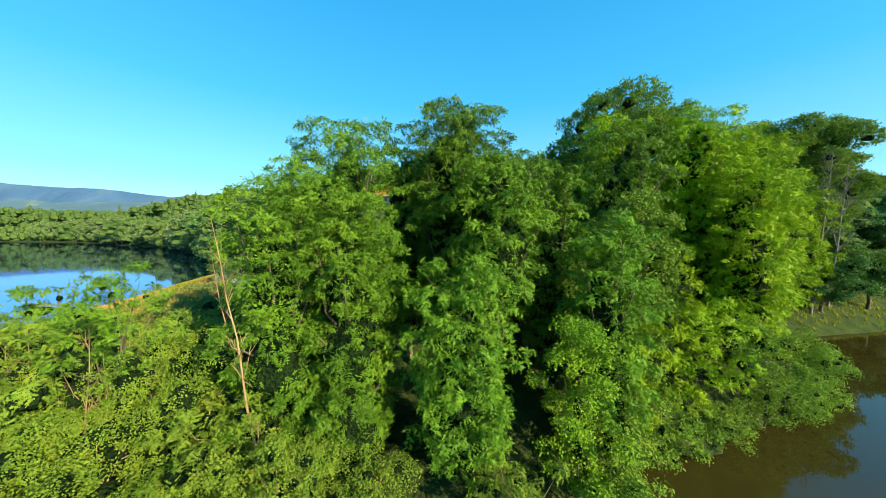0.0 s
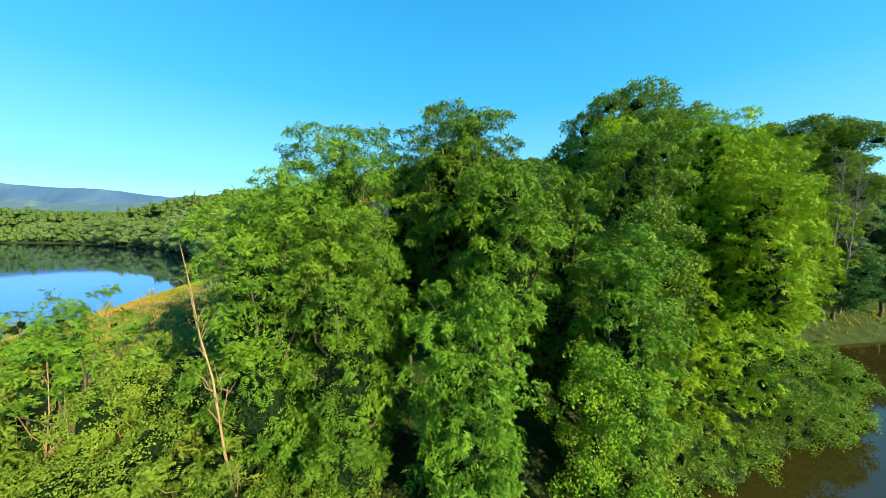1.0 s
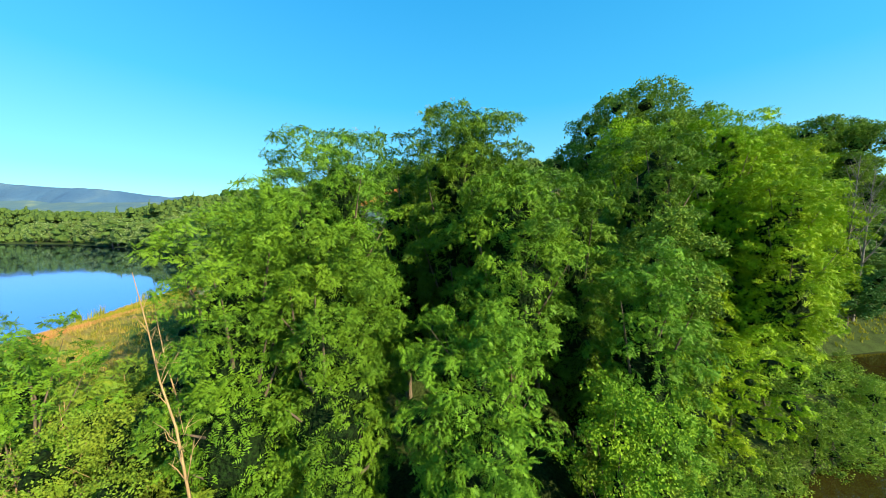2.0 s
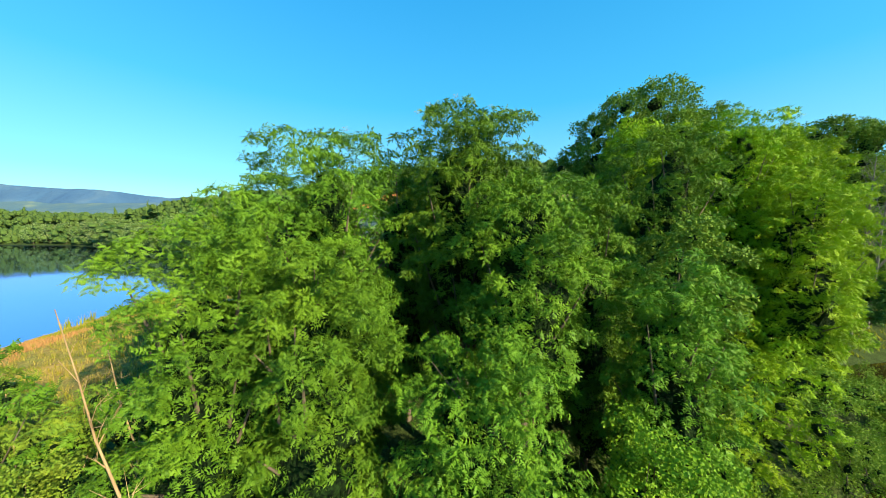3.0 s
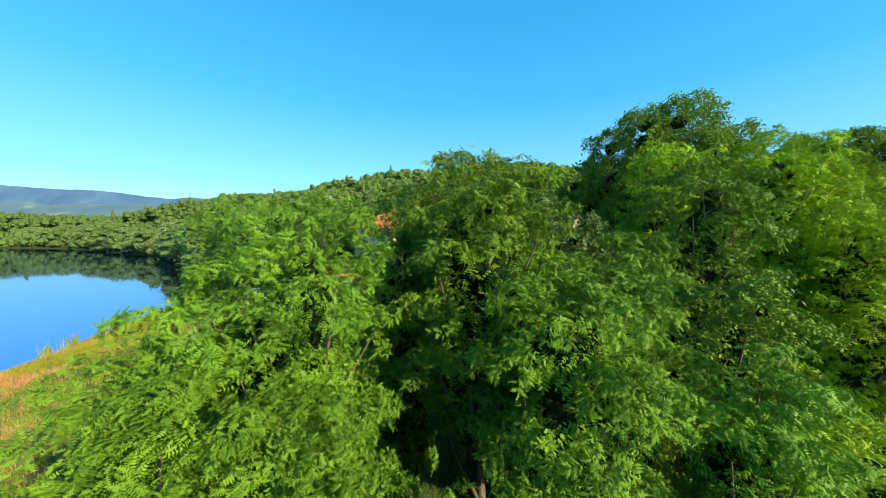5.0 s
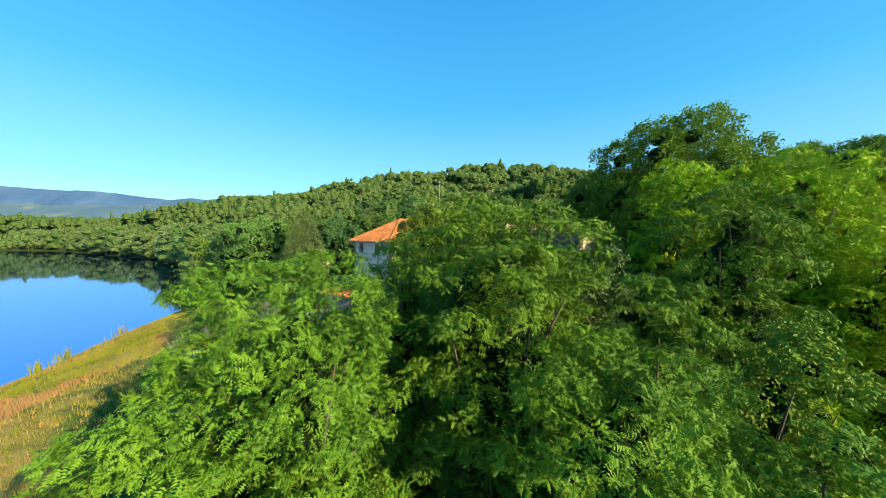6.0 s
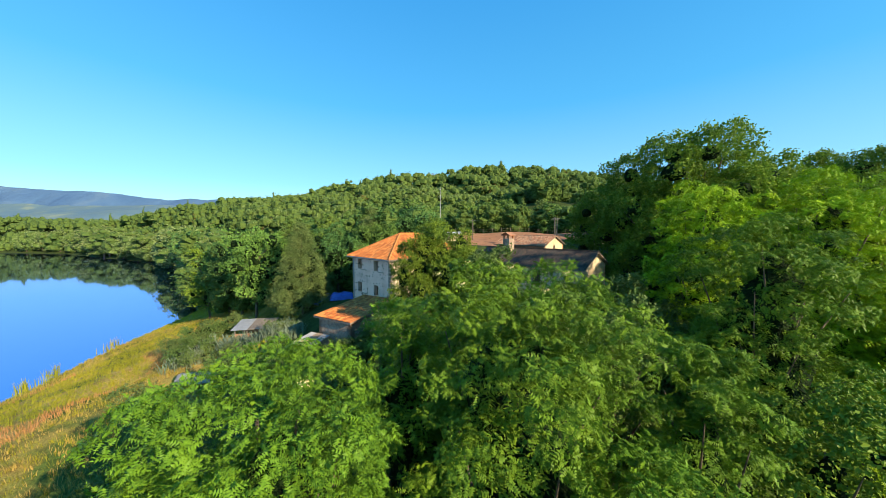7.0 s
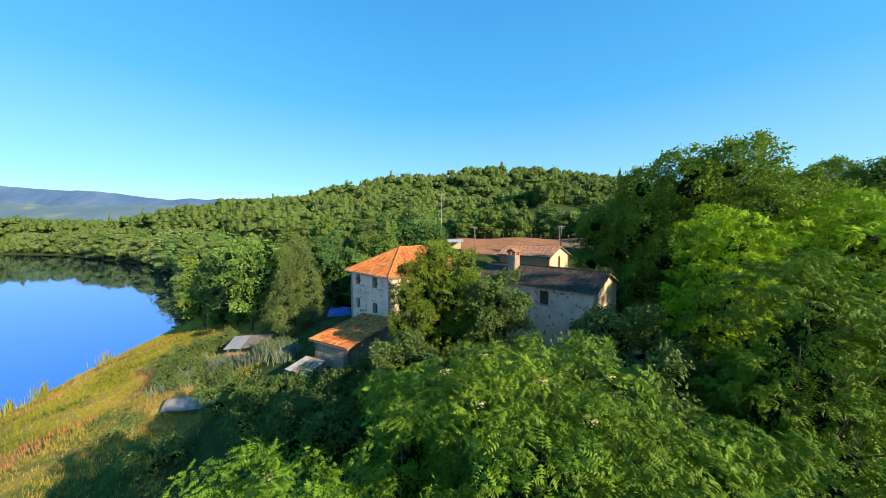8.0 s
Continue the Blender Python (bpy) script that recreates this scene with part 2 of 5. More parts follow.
HILLS = np.array([
    (-96, 351.8, 51), (-45, 351.8, 68), (40, 351.8, 79), (100, 351.8, 72), (170, 351.8, 60), (-208, 351.8, 40), (-290, 363.9, 21), (-20, 242.6, 28), (-110, 182, 9), (-70, 145.6, 3), (60, 194.1, 26),
    (200, 218.3, 34), (-220, 266.9, 8), (-420, 363.9, 8), (-600, 388.2, 14), (0, 582.2, 25), (300, 509.5, 40), (-300, 727.8, 0), (900, 849.1, 20), (-1200, 849.1, -5),
    (0, 1455.6, 5), (-2000, 3032.5, 25), (2000, 3032.5, 30), (120, 84.9, -6), (200, 109.2, 2), (0, -363.9, -8), (500, 72.8, 0)], float)


def side_of(line, x, y):
    """Signed distance to a line of points: plus on its right-hand side."""
    best, sign = np.full(x.shape, 1e9), np.ones(x.shape)
    for (ax, ay), (bx, by) in zip(line[:-1], line[1:]):
        dx, dy = bx - ax, by - ay
        k = np.clip(((x - ax) * dx + (y - ay) * dy) / (dx * dx + dy * dy), 0, 1)
        d = np.hypot(x - ax - k * dx, y - ay - k * dy)
        s = np.where((x - ax) * dy - (y - ay) * dx > 0, 1.0, -1.0)
        near = d < best
        best, sign = np.where(near, d, best), np.where(near, s, sign)
    return best * sign


def land(x, y):
    """Height of the ground."""
    x, y = np.asarray(x, float), np.asarray(y, float)
    pts = np.concatenate([LEVELS, HILLS])
    soft = np.concatenate([np.full(len(LEVELS), 3.0), np.where(HILLS[:, 1] > 300, 45.0, 15.0)])
    top, low = np.zeros(x.shape), np.zeros(x.shape)
    for (px, py, pz), s in zip(pts, soft):
        w = 1.0 / ((x - px) ** 2 + (y - py) ** 2 + s * s) ** 1.6
        top, low = top + w * pz, low + w
    inland = top / low
    dl, dr = side_of(SHORE, x, y), -side_of(POND, x, y)

    def bank(d, slope):
        return WATER + np.where(d > 0, slope * d + np.maximum(d - 30, 0) + 0.5 * (1 - np.exp(-np.maximum(d, 0) * 1.5)), np.maximum(0.35 * d, -4.0))
    return np.minimum(inland, np.minimum(bank(dl, 0.27), bank(dr, 0.45)))


def land_at(x, y):
    return float(land(np.array([x]), np.array([y]))[0])


def axis_steps(lo, hi, fine, reach):
    inner = np.arange(lo, hi + 0.01, fine)
    out = [hi]
    step = fine
    while out[-1] < reach:
        step *= 1.17
        out.append(out[-1] + step)
    far = np.array(out[1:])
    back = lo - (far - hi)
    return np.concatenate([back[::-1], inner, far])


def build_ground():
    xs, ys = axis_steps(-85, 95, 1.4, 4700), axis_steps(-10, 125, 1.4, 4700)
    gx, gy = np.meshgrid(xs, ys, indexing="ij")
    gz = land(gx, gy)
    near = np.exp(-((gx / 120) ** 2 + (gy / 150) ** 2))
    rng = np.random.default_rng(5)
    gz = gz + near * rng.normal(0, 0.07, gz.shape)
    n, m = gx.shape
    i, j = np.meshgrid(np.arange(n - 1), np.arange(m - 1), indexing="ij")
    a = i * m + j
    f = np.stack([a, a + m, a + m + 1, a + 1], -1).reshape(-1, 4)
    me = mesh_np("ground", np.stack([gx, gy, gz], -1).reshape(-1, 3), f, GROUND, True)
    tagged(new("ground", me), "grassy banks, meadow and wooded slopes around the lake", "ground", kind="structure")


def build_water():
    for x0, x1, mat, label in ((-4600, -12, LAKE_MAT, "calm blue lake mirroring the sky and the wooded shore"), (-12, 4600, POND_MAT, "still muddy brown water of the flooded wood")):
        bm = bmesh.new()
        bmesh.ops.create_grid(bm, x_segments=4, y_segments=8, size=1.0)
        bmesh.ops.transform(bm, matrix=Matrix.Diagonal(((x1 - x0) / 2, 4600, 1, 1)), verts=bm.verts)
        ob = new("water", bm_mesh("water", bm, mat))
        ob.location = ((x0 + x1) / 2, 0, WATER)
        tagged(ob, label, "water", kind="structure")


build_ground()
build_water()


def build_mountains():
    """Wooded ridges far beyond the lake, with distance haze put into their colours."""
    m, t, s = material("haze_tinted_mountain_woods")
    bump(t, s, noise_node(t, 0.012, 6.0), 0.5, 40.0)
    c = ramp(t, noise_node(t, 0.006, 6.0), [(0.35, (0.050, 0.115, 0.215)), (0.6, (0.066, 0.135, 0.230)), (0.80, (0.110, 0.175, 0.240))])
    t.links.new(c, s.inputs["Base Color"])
    s.inputs["Roughness"].default_value = 1.0
    low, lt, ls = material("haze_tinted_foothills")
    bump(lt, ls, noise_node(lt, 0.02, 6.0), 0.4, 20.0)
    # wood and field tones shifted to blue-grey for the same painted haze
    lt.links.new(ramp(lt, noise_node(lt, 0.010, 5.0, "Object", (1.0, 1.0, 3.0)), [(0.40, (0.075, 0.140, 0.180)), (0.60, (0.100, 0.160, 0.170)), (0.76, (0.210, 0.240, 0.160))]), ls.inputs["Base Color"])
    ls.inputs["Roughness"].default_value = 1.0
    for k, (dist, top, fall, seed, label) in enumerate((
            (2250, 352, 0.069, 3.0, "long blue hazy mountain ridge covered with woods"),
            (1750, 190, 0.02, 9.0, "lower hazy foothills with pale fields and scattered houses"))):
        xs = np.linspace(-4100, 1500, 140)
        rows = np.linspace(0, 1, 16)
        verts = []
        for x in xs:
            h = top + fall * (-x - 3400) + 26 * noise.noise((x * 0.0022, seed, 0)) + 14 * noise.noise((x * 0.008, seed, 2))
            if x > -1300:
                h *= max(0.35, 1 - (x + 1300) / 2600)
            for r in rows:
                spur = 90 * noise.noise((x * 0.004, r * 2, seed)) * math.sin(r * math.pi)
                verts.append((x, dist - 500 * (1 - r) + spur, WATER + h * r ** 1.35))
        n = len(rows)
        i, j = np.meshgrid(np.arange(len(xs) - 1), np.arange(n - 1), indexing="ij")
        a = i * n + j
        f = np.stack([a, a + n, a + n + 1, a + 1], -1).reshape(-1, 4)
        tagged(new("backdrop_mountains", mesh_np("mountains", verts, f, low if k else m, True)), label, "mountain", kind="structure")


build_mountains()


# ---- leaves ----
def leaf_quad(length, width):
    """One leaf along x, as a folded diamond."""
    return np.array([(0, 0, 0), (0.45 * length, -width / 2, 0.12 * width), (length, 0, -0.06 * length), (0.45 * length, width / 2, 0.12 * width)])


def turn(axis_x, up):
    """Rotation matrices whose x axis is axis_x, with z near up (arrays of n vectors)."""
    x = axis_x / (np.linalg.norm(axis_x, axis=1)[:, None] + 1e-9)
    y = np.cross(up, x)
    y /= np.linalg.norm(y, axis=1)[:, None] + 1e-9
    return np.stack([x, y, np.cross(x, y)], -1)


def pinnate_leaf(rng, length=0.34, pairs=5, big=1.0):
    """A feathered leaf: pairs of leaflets folded along a drooping stalk, with one at its tip."""
    quads = []
    roll, fold = rng.normal(0, 0.16), rng.uniform(0.10, 0.40)
    for k in range(pairs):
        f = (k + 0.4) / pairs
        px = length * (0.14 + 0.80 * f)
        drop = -0.40 * px * px / length
        w = 0.090 * big * (1.05 - 0.4 * abs(f - 0.45))
        q = np.zeros((4, 3))
        for i, side in ((1, -1), (3, 1)):
            u, lean = w * rng.uniform(0.85, 1.1), rng.uniform(0.12, 0.42)
            q[i] = (u * lean, side * u, -u * fold + side * u * roll + u * rng.normal(0, 0.16))
        q[0, 0], q[2, 0] = 0.028 * big, -0.026 * big
        quads.append(q + (px, 0, drop))
    quads.append(leaf_quad(0.094 * big, 0.044 * big) + (length * 0.93, 0, -0.37 * length))
    return np.array(quads)


def locust_spray(rng, leaves=6, length=0.60, pairs=5, big=1.0, leaf=0.36):
    """A twig that fans its feathered leaves out flat and lets the tips droop."""
    out = []
    for k in range(leaves):
        f = (k + 0.5) / leaves
        side = -1 if k % 2 else 1
        a = side * rng.uniform(0.3, 2.3) * (1.0 - 0.45 * f)
        ax = np.array([[math.cos(a), math.sin(a), rng.uniform(-0.95, 0.45)]])
        up = np.array([[rng.normal(0, 0.5), rng.normal(0, 0.5), 1.0]])
        r = turn(ax, up)[0]
        q = pinnate_leaf(rng, leaf * rng.uniform(0.75, 1.15), pairs, big) @ r.T
        out.append(q + (f * length, 0, -0.28 * f * f * length))
    return np.concatenate(out).reshape(-1, 3)


def leafy_twig(rng, leaves=34, spread=0.42, size=0.12, wide=0.55):
    """A short twig with single leaves all round."""
    pos = np.clip(rng.normal(0, 1, (leaves, 3)), -1.5, 1.5) * spread * (0.5, 0.42, 0.32) + (spread * 0.6, 0, 0)
    ax = rng.normal(0, 0.7, (leaves, 3)) + (0.7, 0, -0.25)
    up = rng.normal(0, 0.55, (leaves, 3)) + (0.25, 0, 1.0)
    r = turn(ax, up)
    sz = size * rng.uniform(0.7, 1.25, leaves)
    q = leaf_quad(1.0, wide)[None] * sz[:, None, None]
    return (np.einsum("nij,nkj->nki", r, q) + pos[:, None]).reshape(-1, 3)


_rng = np.random.default_rng(11)
LOCUST_SPRAYS = [locust_spray(_rng, 7, 0.42, 4, 0.80, 0.25) for _ in range(8)]
LOCUST_COARSE = [locust_spray(_rng, 7, 0.46, 3, 1.02, 0.26) for _ in range(7)]
LOCUST_FINE = [locust_spray(_rng, 8, 0.40, 4, 0.68, 0.215) for _ in range(10)]
OAK_TWIGS = [leafy_twig(_rng, 24, 0.42, 0.185, 0.62) for _ in range(5)]
SHRUB_TWIGS = [leafy_twig(_rng, 22, 0.36, 0.122, 0.62) for _ in range(5)]
VINE_TWIGS = [leafy_twig(_rng, 26, 0.36, 0.10, 0.85) for _ in range(5)]
MID_TWIGS = [leafy_twig(_rng, 13, 0.62, 0.36, 0.64) for _ in range(5)]
FAR_TWIGS = [leafy_twig(_rng, 10, 0.9, 0.40, 0.7) for _ in range(5)]
NEEDLE_TWIGS = [leafy_twig(_rng, 30, 0.6, 0.32, 0.2) for _ in range(4)]


def lobe_points(lobes, per_area, rng, under=0.25):
    """Places and outward directions on a heap of ellipsoids (x, y, z, rx, ry, rz), leaving out what lies inside another; few on the undersides."""
    ps, ns = [], []
    L = np.array(lobes)
    for k, (cx, cy, cz, rx, ry, rz) in enumerate(L):
        area = 4 * math.pi * (((rx * ry) ** 1.6 + (rx * rz) ** 1.6 + (ry * rz) ** 1.6) / 3) ** (1 / 1.6)
        n = max(4, int(area * per_area * (1.0 if rx > 0.9 else 1.25)))
        d = rng.normal(0, 1, (n, 3))
        d /= np.linalg.norm(d, axis=1)[:, None]
        d = d[(d[:, 2] > -0.3) | (rng.random(n) < under)]
        n = len(d)
        p = np.array([cx, cy, cz]) + d * (rx, ry, rz) * rng.uniform(0.74, 1.06, n)[:, None]
        depth = np.linalg.norm((p[:, None] - L[None, :, :3]) / L[None, :, 3:], axis=2)
        depth[:, k] = 9
        keep = depth.min(axis=1) > 0.90 if len(L) > 1 else np.full(n, True)
        ps.append(p[keep])
        nn = d / (rx, ry, rz)
        ns.append((nn / np.linalg.norm(nn, axis=1)[:, None])[keep])
    return np.concatenate(ps), np.concatenate(ns)


def lobe_cores(lobes, rng, fill=0.74, rings=5, sides=7):
    """Uneven lumps that fill the inside of the lobes."""
    out = []
    th = np.linspace(0.0, np.pi, rings + 1)
    ph = np.linspace(0, 2 * np.pi, sides, endpoint=False)
    for cx, cy, cz, rx, ry, rz in lobes:
        r = fill * (1.0 if rx > 0.9 else 0.6) * rng.uniform(0.72, 1.08, (rings + 1, sides))
        r[0], r[-1] = r[0, 0], r[-1, 0]
        v = np.stack([cx + rx * r * np.sin(th)[:, None] * np.cos(ph), cy + ry * r * np.sin(th)[:, None] * np.sin(ph), cz + rz * r * np.cos(th)[:, None] * np.ones(sides)], -1).reshape(-1, 3)
        i, j = np.meshgrid(np.arange(rings), np.arange(sides), indexing="ij")
        a, b = i * sides + j, i * sides + (j + 1) % sides
        out.append((v, np.stack([a, a + sides, b + sides, b], -1).reshape(-1, 4)))
    return join_arrays(out)


def leaves_on(points, outward, protos, rng, size=1.0, droop=0.3, stick=0.48, lift=0.55):
    """Vertices and quads of sprays laid on the points like shingles, tips drooping and sticking out a little."""
    n = len(points)
    ax = rng.normal(0, 0.75, (n, 3))
    ax -= outward * (ax * outward).sum(axis=1)[:, None]
    ax += outward * stick + (0, 0, -droop)
    up = outward + rng.normal(0, 0.46, (n, 3)) + (0, 0, lift)
    r = turn(ax, up)
    sc = size * rng.uniform(0.75, 1.25, n)
    points = points - r[:, :, 0] * (sc * 0.28)[:, None]
    kind = rng.integers(0, len(protos), n)
    out = []
    for k, pr in enumerate(protos):
        sel = np.nonzero(kind == k)[0]
        if len(sel):
            v = np.einsum("nij,kj->nki", r[sel], pr) * sc[sel, None, None] + points[sel, None]
            out.append(v.reshape(-1, 3))
    v = np.concatenate(out)
    return v, np.arange(len(v)).reshape(-1, 4)


def grow_lobes(rng, centre, radius, height, count, size=0.30, wild=1.0, sub=3, squat=(0.55, 0.8)):
    """Lobes that make up an uneven crown: boughs spread over an upright egg, each with smaller clumps on it."""
    cx, cy, cz = centre
    lobes = []
    for k in range(count):
        zz = -0.95 + 1.9 * (k + 0.5) / count
        rr = max(0.12, 1 - abs(zz) ** (7.0 if zz > 0 else 5.0)) ** 0.55
        a = k * 2.39996 + rng.uniform(-0.5, 0.5)
        r = radius * size * rng.uniform(1 - 0.3 * wild, 1 + 0.35 * wild)
        reach = max(0.0, rr * radius - r * 0.75) * rng.uniform(1 - 0.38 * wild, 1 + 0.16 * wild)
        rz = r * rng.uniform(*squat)
        z = cz + zz * (height / 2 - rz * 0.9)
        x, y = cx + math.cos(a) * reach, cy + math.sin(a) * reach
        lobes.append((x, y, z, r, r, rz))
        for _ in range(sub):
            b = a + rng.normal(0, 1.1)
            el = rng.uniform(-0.35, 1.2)
            q = r * rng.uniform(0.42, 0.62)
            lobes.append((x + math.cos(b) * math.cos(el) * r * 0.9, y + math.sin(b) * math.cos(el) * r * 0.9, z + math.sin(el) * rz * 0.95, q, q, q * rng.uniform(0.6, 0.85)))
    for zz in (-0.45, 0.0, 0.4):
        lobes.append((cx, cy, cz + zz * height / 2, radius * 0.36, radius * 0.36, height * 0.18))
    return lobes


def shelf_lobes(rng, centre, radius, height, count):
    """The crown of a locust: drooping shelves of foliage one over another, with dark gaps between them."""
    cx, cy, cz = centre
    lobes = []
    for k in range(count):
        zz = -0.96 + 1.93 * (k + 0.5) / count
        rr = max(0.10, 1 - abs(zz) ** (6.0 if zz > 0 else 5.0)) ** 0.5
        a = k * 2.39996 + rng.uniform(-0.45, 0.45)
        r = (0.20 * radius + 0.40) * rng.uniform(0.65, 1.3)
        reach = max(0.0, rr * radius - r * 0.7) * rng.uniform(0.72, 1.12)
        rz = r * rng.uniform(0.40, 0.62)
        z = cz + zz * (height / 2 - rz * 0.8)
        x, y = cx + math.cos(a) * reach, cy + math.sin(a) * reach
        lobes.append((x, y, z, r, r, rz))
        for _ in range(3):
            b = a + rng.normal(0, 0.9)
            q = r * rng.uniform(0.36, 0.58)
            out = r * rng.uniform(0.70, 1.05)
            lobes.append((x + math.cos(b) * out, y + math.sin(b) * out, z + rz * rng.uniform(-0.9, 0.7), q, q, q * rng.uniform(0.42, 0.7)))
    return lobes


def cap_lobes(rng, centre, radius, height, count):
    """The full rounded top of a crown."""
    cx, cy, cz = centre
    lobes = []
    for k in range(count):
        zz = rng.uniform(0.55, 0.94)
        out = radius * math.sqrt(1 - zz ** 6) * math.sqrt((k + 0.5) / count) * 0.85
        a = k * 2.39996 + rng.uniform(-0.4, 0.4)
        r = (0.16 * radius + 0.36) * rng.uniform(0.7, 1.25)
        lobes.append((cx + math.cos(a) * out, cy + math.sin(a) * out, cz + zz * height / 2 - 0.3 * out - r * 0.3, r, r, r * rng.uniform(0.45, 0.65)))
    return lobes


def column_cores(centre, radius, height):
    """Solid lumps in a locust crown's heart, whose near-black colour stands in for shade."""
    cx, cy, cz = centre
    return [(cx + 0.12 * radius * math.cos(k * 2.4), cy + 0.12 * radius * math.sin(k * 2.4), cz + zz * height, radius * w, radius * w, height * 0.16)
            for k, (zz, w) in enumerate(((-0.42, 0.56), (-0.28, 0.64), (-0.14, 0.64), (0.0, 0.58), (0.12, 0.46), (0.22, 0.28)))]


def limbs_to(base, lobes, rng, thick=0.16, reach=0.85):
    """Trunk and limbs that end inside the lobes."""
    bx, by, bz = base
    L = np.array(lobes)
    ztop = L[:, 2].max()
    mid = L[:, :2].mean(axis=0)
    trunk_pts = []
    for k in range(7):
        f = k / 6
        trunk_pts.append((bx + (mid[0] - bx) * f * f + rng.normal(0, 0.08), by + (mid[1] - by) * f * f + rng.normal(0, 0.08), bz - 0.3 + (ztop - bz + 0.3) * f * 0.92))
    trunk = tube_arrays(trunk_pts, thick * np.linspace(1.15, 0.2, 7))
    tp = np.array(trunk_pts)
    limbs = []
    for lx, ly, lz, *_ in lobes:
        zs = bz + (lz - bz) * rng.uniform(0.45, 0.75)
        s = np.array([np.interp(zs, tp[:, 2], tp[:, c]) for c in range(3)])
        e = s + (np.array([lx, ly, lz]) - s) * reach
        m1 = s + (e - s) * 0.5 + rng.normal(0, 0.12, 3) + (0, 0, -0.1 * np.linalg.norm(e - s))
        limbs.append(tube_arrays([s, (s + m1) / 2, m1, (m1 + e) / 2, e], thick * np.array([0.5, 0.42, 0.33, 0.22, 0.08]), 5))
    return trunk, limbs


TREE_NO = [100]


def tree(name, label, category, base, lobes, protos, mat, density, size=1.0, thick=0.16, group="", droop=0.25, bark=None, fill=0.60, below=None, heart=None, under=0.25, lift=0.55):
    """A tree of its own: trunk, limbs and crown."""
    TREE_NO[0] += 1
    rng = np.random.default_rng(TREE_NO[0])
    ob = new(name)
    org = np.array(base)
    ob.location = base
    (tv, tf), limbs = limbs_to(base, lobes, rng, thick)
    part("trunk", mesh_np("trunk", tv - org, tf, bark or BARK, True), ob)
    for lv, lf in limbs[::9]:
        part("limb", mesh_np("limb", lv - org, lf, bark or BARK, True), ob)
    p, n = lobe_points(lobes, density, rng, under)
    low = p[:, 2] < (below or -99)
    if low.any() and not low.all():
        v1, f1 = leaves_on(p[~low], n[~low], protos, rng, size, droop, lift=lift)
        v2, f2 = leaves_on(p[low], n[low], LOCUST_COARSE, rng, size, droop, lift=lift)
        v, f = join_arrays([(v1, f1), (v2, f2)])
    else:
        v, f = leaves_on(p, n, protos, rng, size, droop, lift=lift)
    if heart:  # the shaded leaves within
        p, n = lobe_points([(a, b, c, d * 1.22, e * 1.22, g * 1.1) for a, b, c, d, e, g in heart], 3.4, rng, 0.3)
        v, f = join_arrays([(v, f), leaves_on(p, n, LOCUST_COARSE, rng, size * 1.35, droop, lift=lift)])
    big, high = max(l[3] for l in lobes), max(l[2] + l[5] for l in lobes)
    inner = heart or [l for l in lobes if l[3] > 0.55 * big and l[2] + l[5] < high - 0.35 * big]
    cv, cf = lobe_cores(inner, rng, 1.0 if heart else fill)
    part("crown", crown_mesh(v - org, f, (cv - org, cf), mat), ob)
    return tagged(ob, label, category, group)


def simple_tree(name, label, category, x, y, top, radius, protos, mat, density, crown=0.7, count=12, seed=0, wild=1.0, sub=3, squat=(0.55, 0.8), **kw):
    """A tree by its place, the height of its top, and its crown's share of the height."""
    rng = np.random.default_rng(seed + int(abs(x * 131 + y * 17)) + 7)
    z = land_at(x, y)
    h = (top - z) * crown
    lobes = grow_lobes(rng, (x, y, top - h / 2), radius, h, count, 0.30, wild, sub, squat)
    return tree(name, label, category, (x, y, z), lobes, protos, mat, density, **kw)


def locust(name, label, x, y, top, radius, protos, mat, density, crown=0.9, count=40, seed=0, thick=0.2, **kw):
    """A locust by its place, the height of its top, and its crown's share of the height."""
    rng = np.random.default_rng(seed + int(abs(x * 131 + y * 17)) + 7)
    z = land_at(x, y)
    h = (top - z) * crown
    mid = (x, y, top - h / 2)
    return tree(name, label, "tree", (x, y, z), shelf_lobes(rng, mid, radius, h, count) + cap_lobes(rng, mid, radius, h, count // 3), protos, mat, density, thick=thick, heart=column_cores(mid, radius, h), under=0.10, lift=0.8, **kw)


# ---- the locust thicket before the camera ----
LOC = "leafy green black locust with feathered drooping sprays, growing in the thicket"
for x, y, top, rad, crown, cnt, sd, dens in (
        (-5.5, 17.7, 6.3, 3.3, 0.90, 64, 31, 7.4),
        (0.8, 19.7, 8.0, 3.1, 0.58, 44, 32, 7.6),
        (-7.2, 13.4, 2.6, 2.1, 0.95, 44, 1, 10.5),
        (-4.1, 13.6, 1.9, 2.0, 0.93, 42, 2, 10.5),
        (2.9, 16.3, 4.3, 2.4, 0.50, 28, 21, 8.4)):
    locust("locust_tree", LOC, x, y, top, rad, LOCUST_FINE, LOCUST, dens, crown, cnt, sd, group="locust thicket", size=0.95 if y > 15 else 0.8, below=top - 8.0)
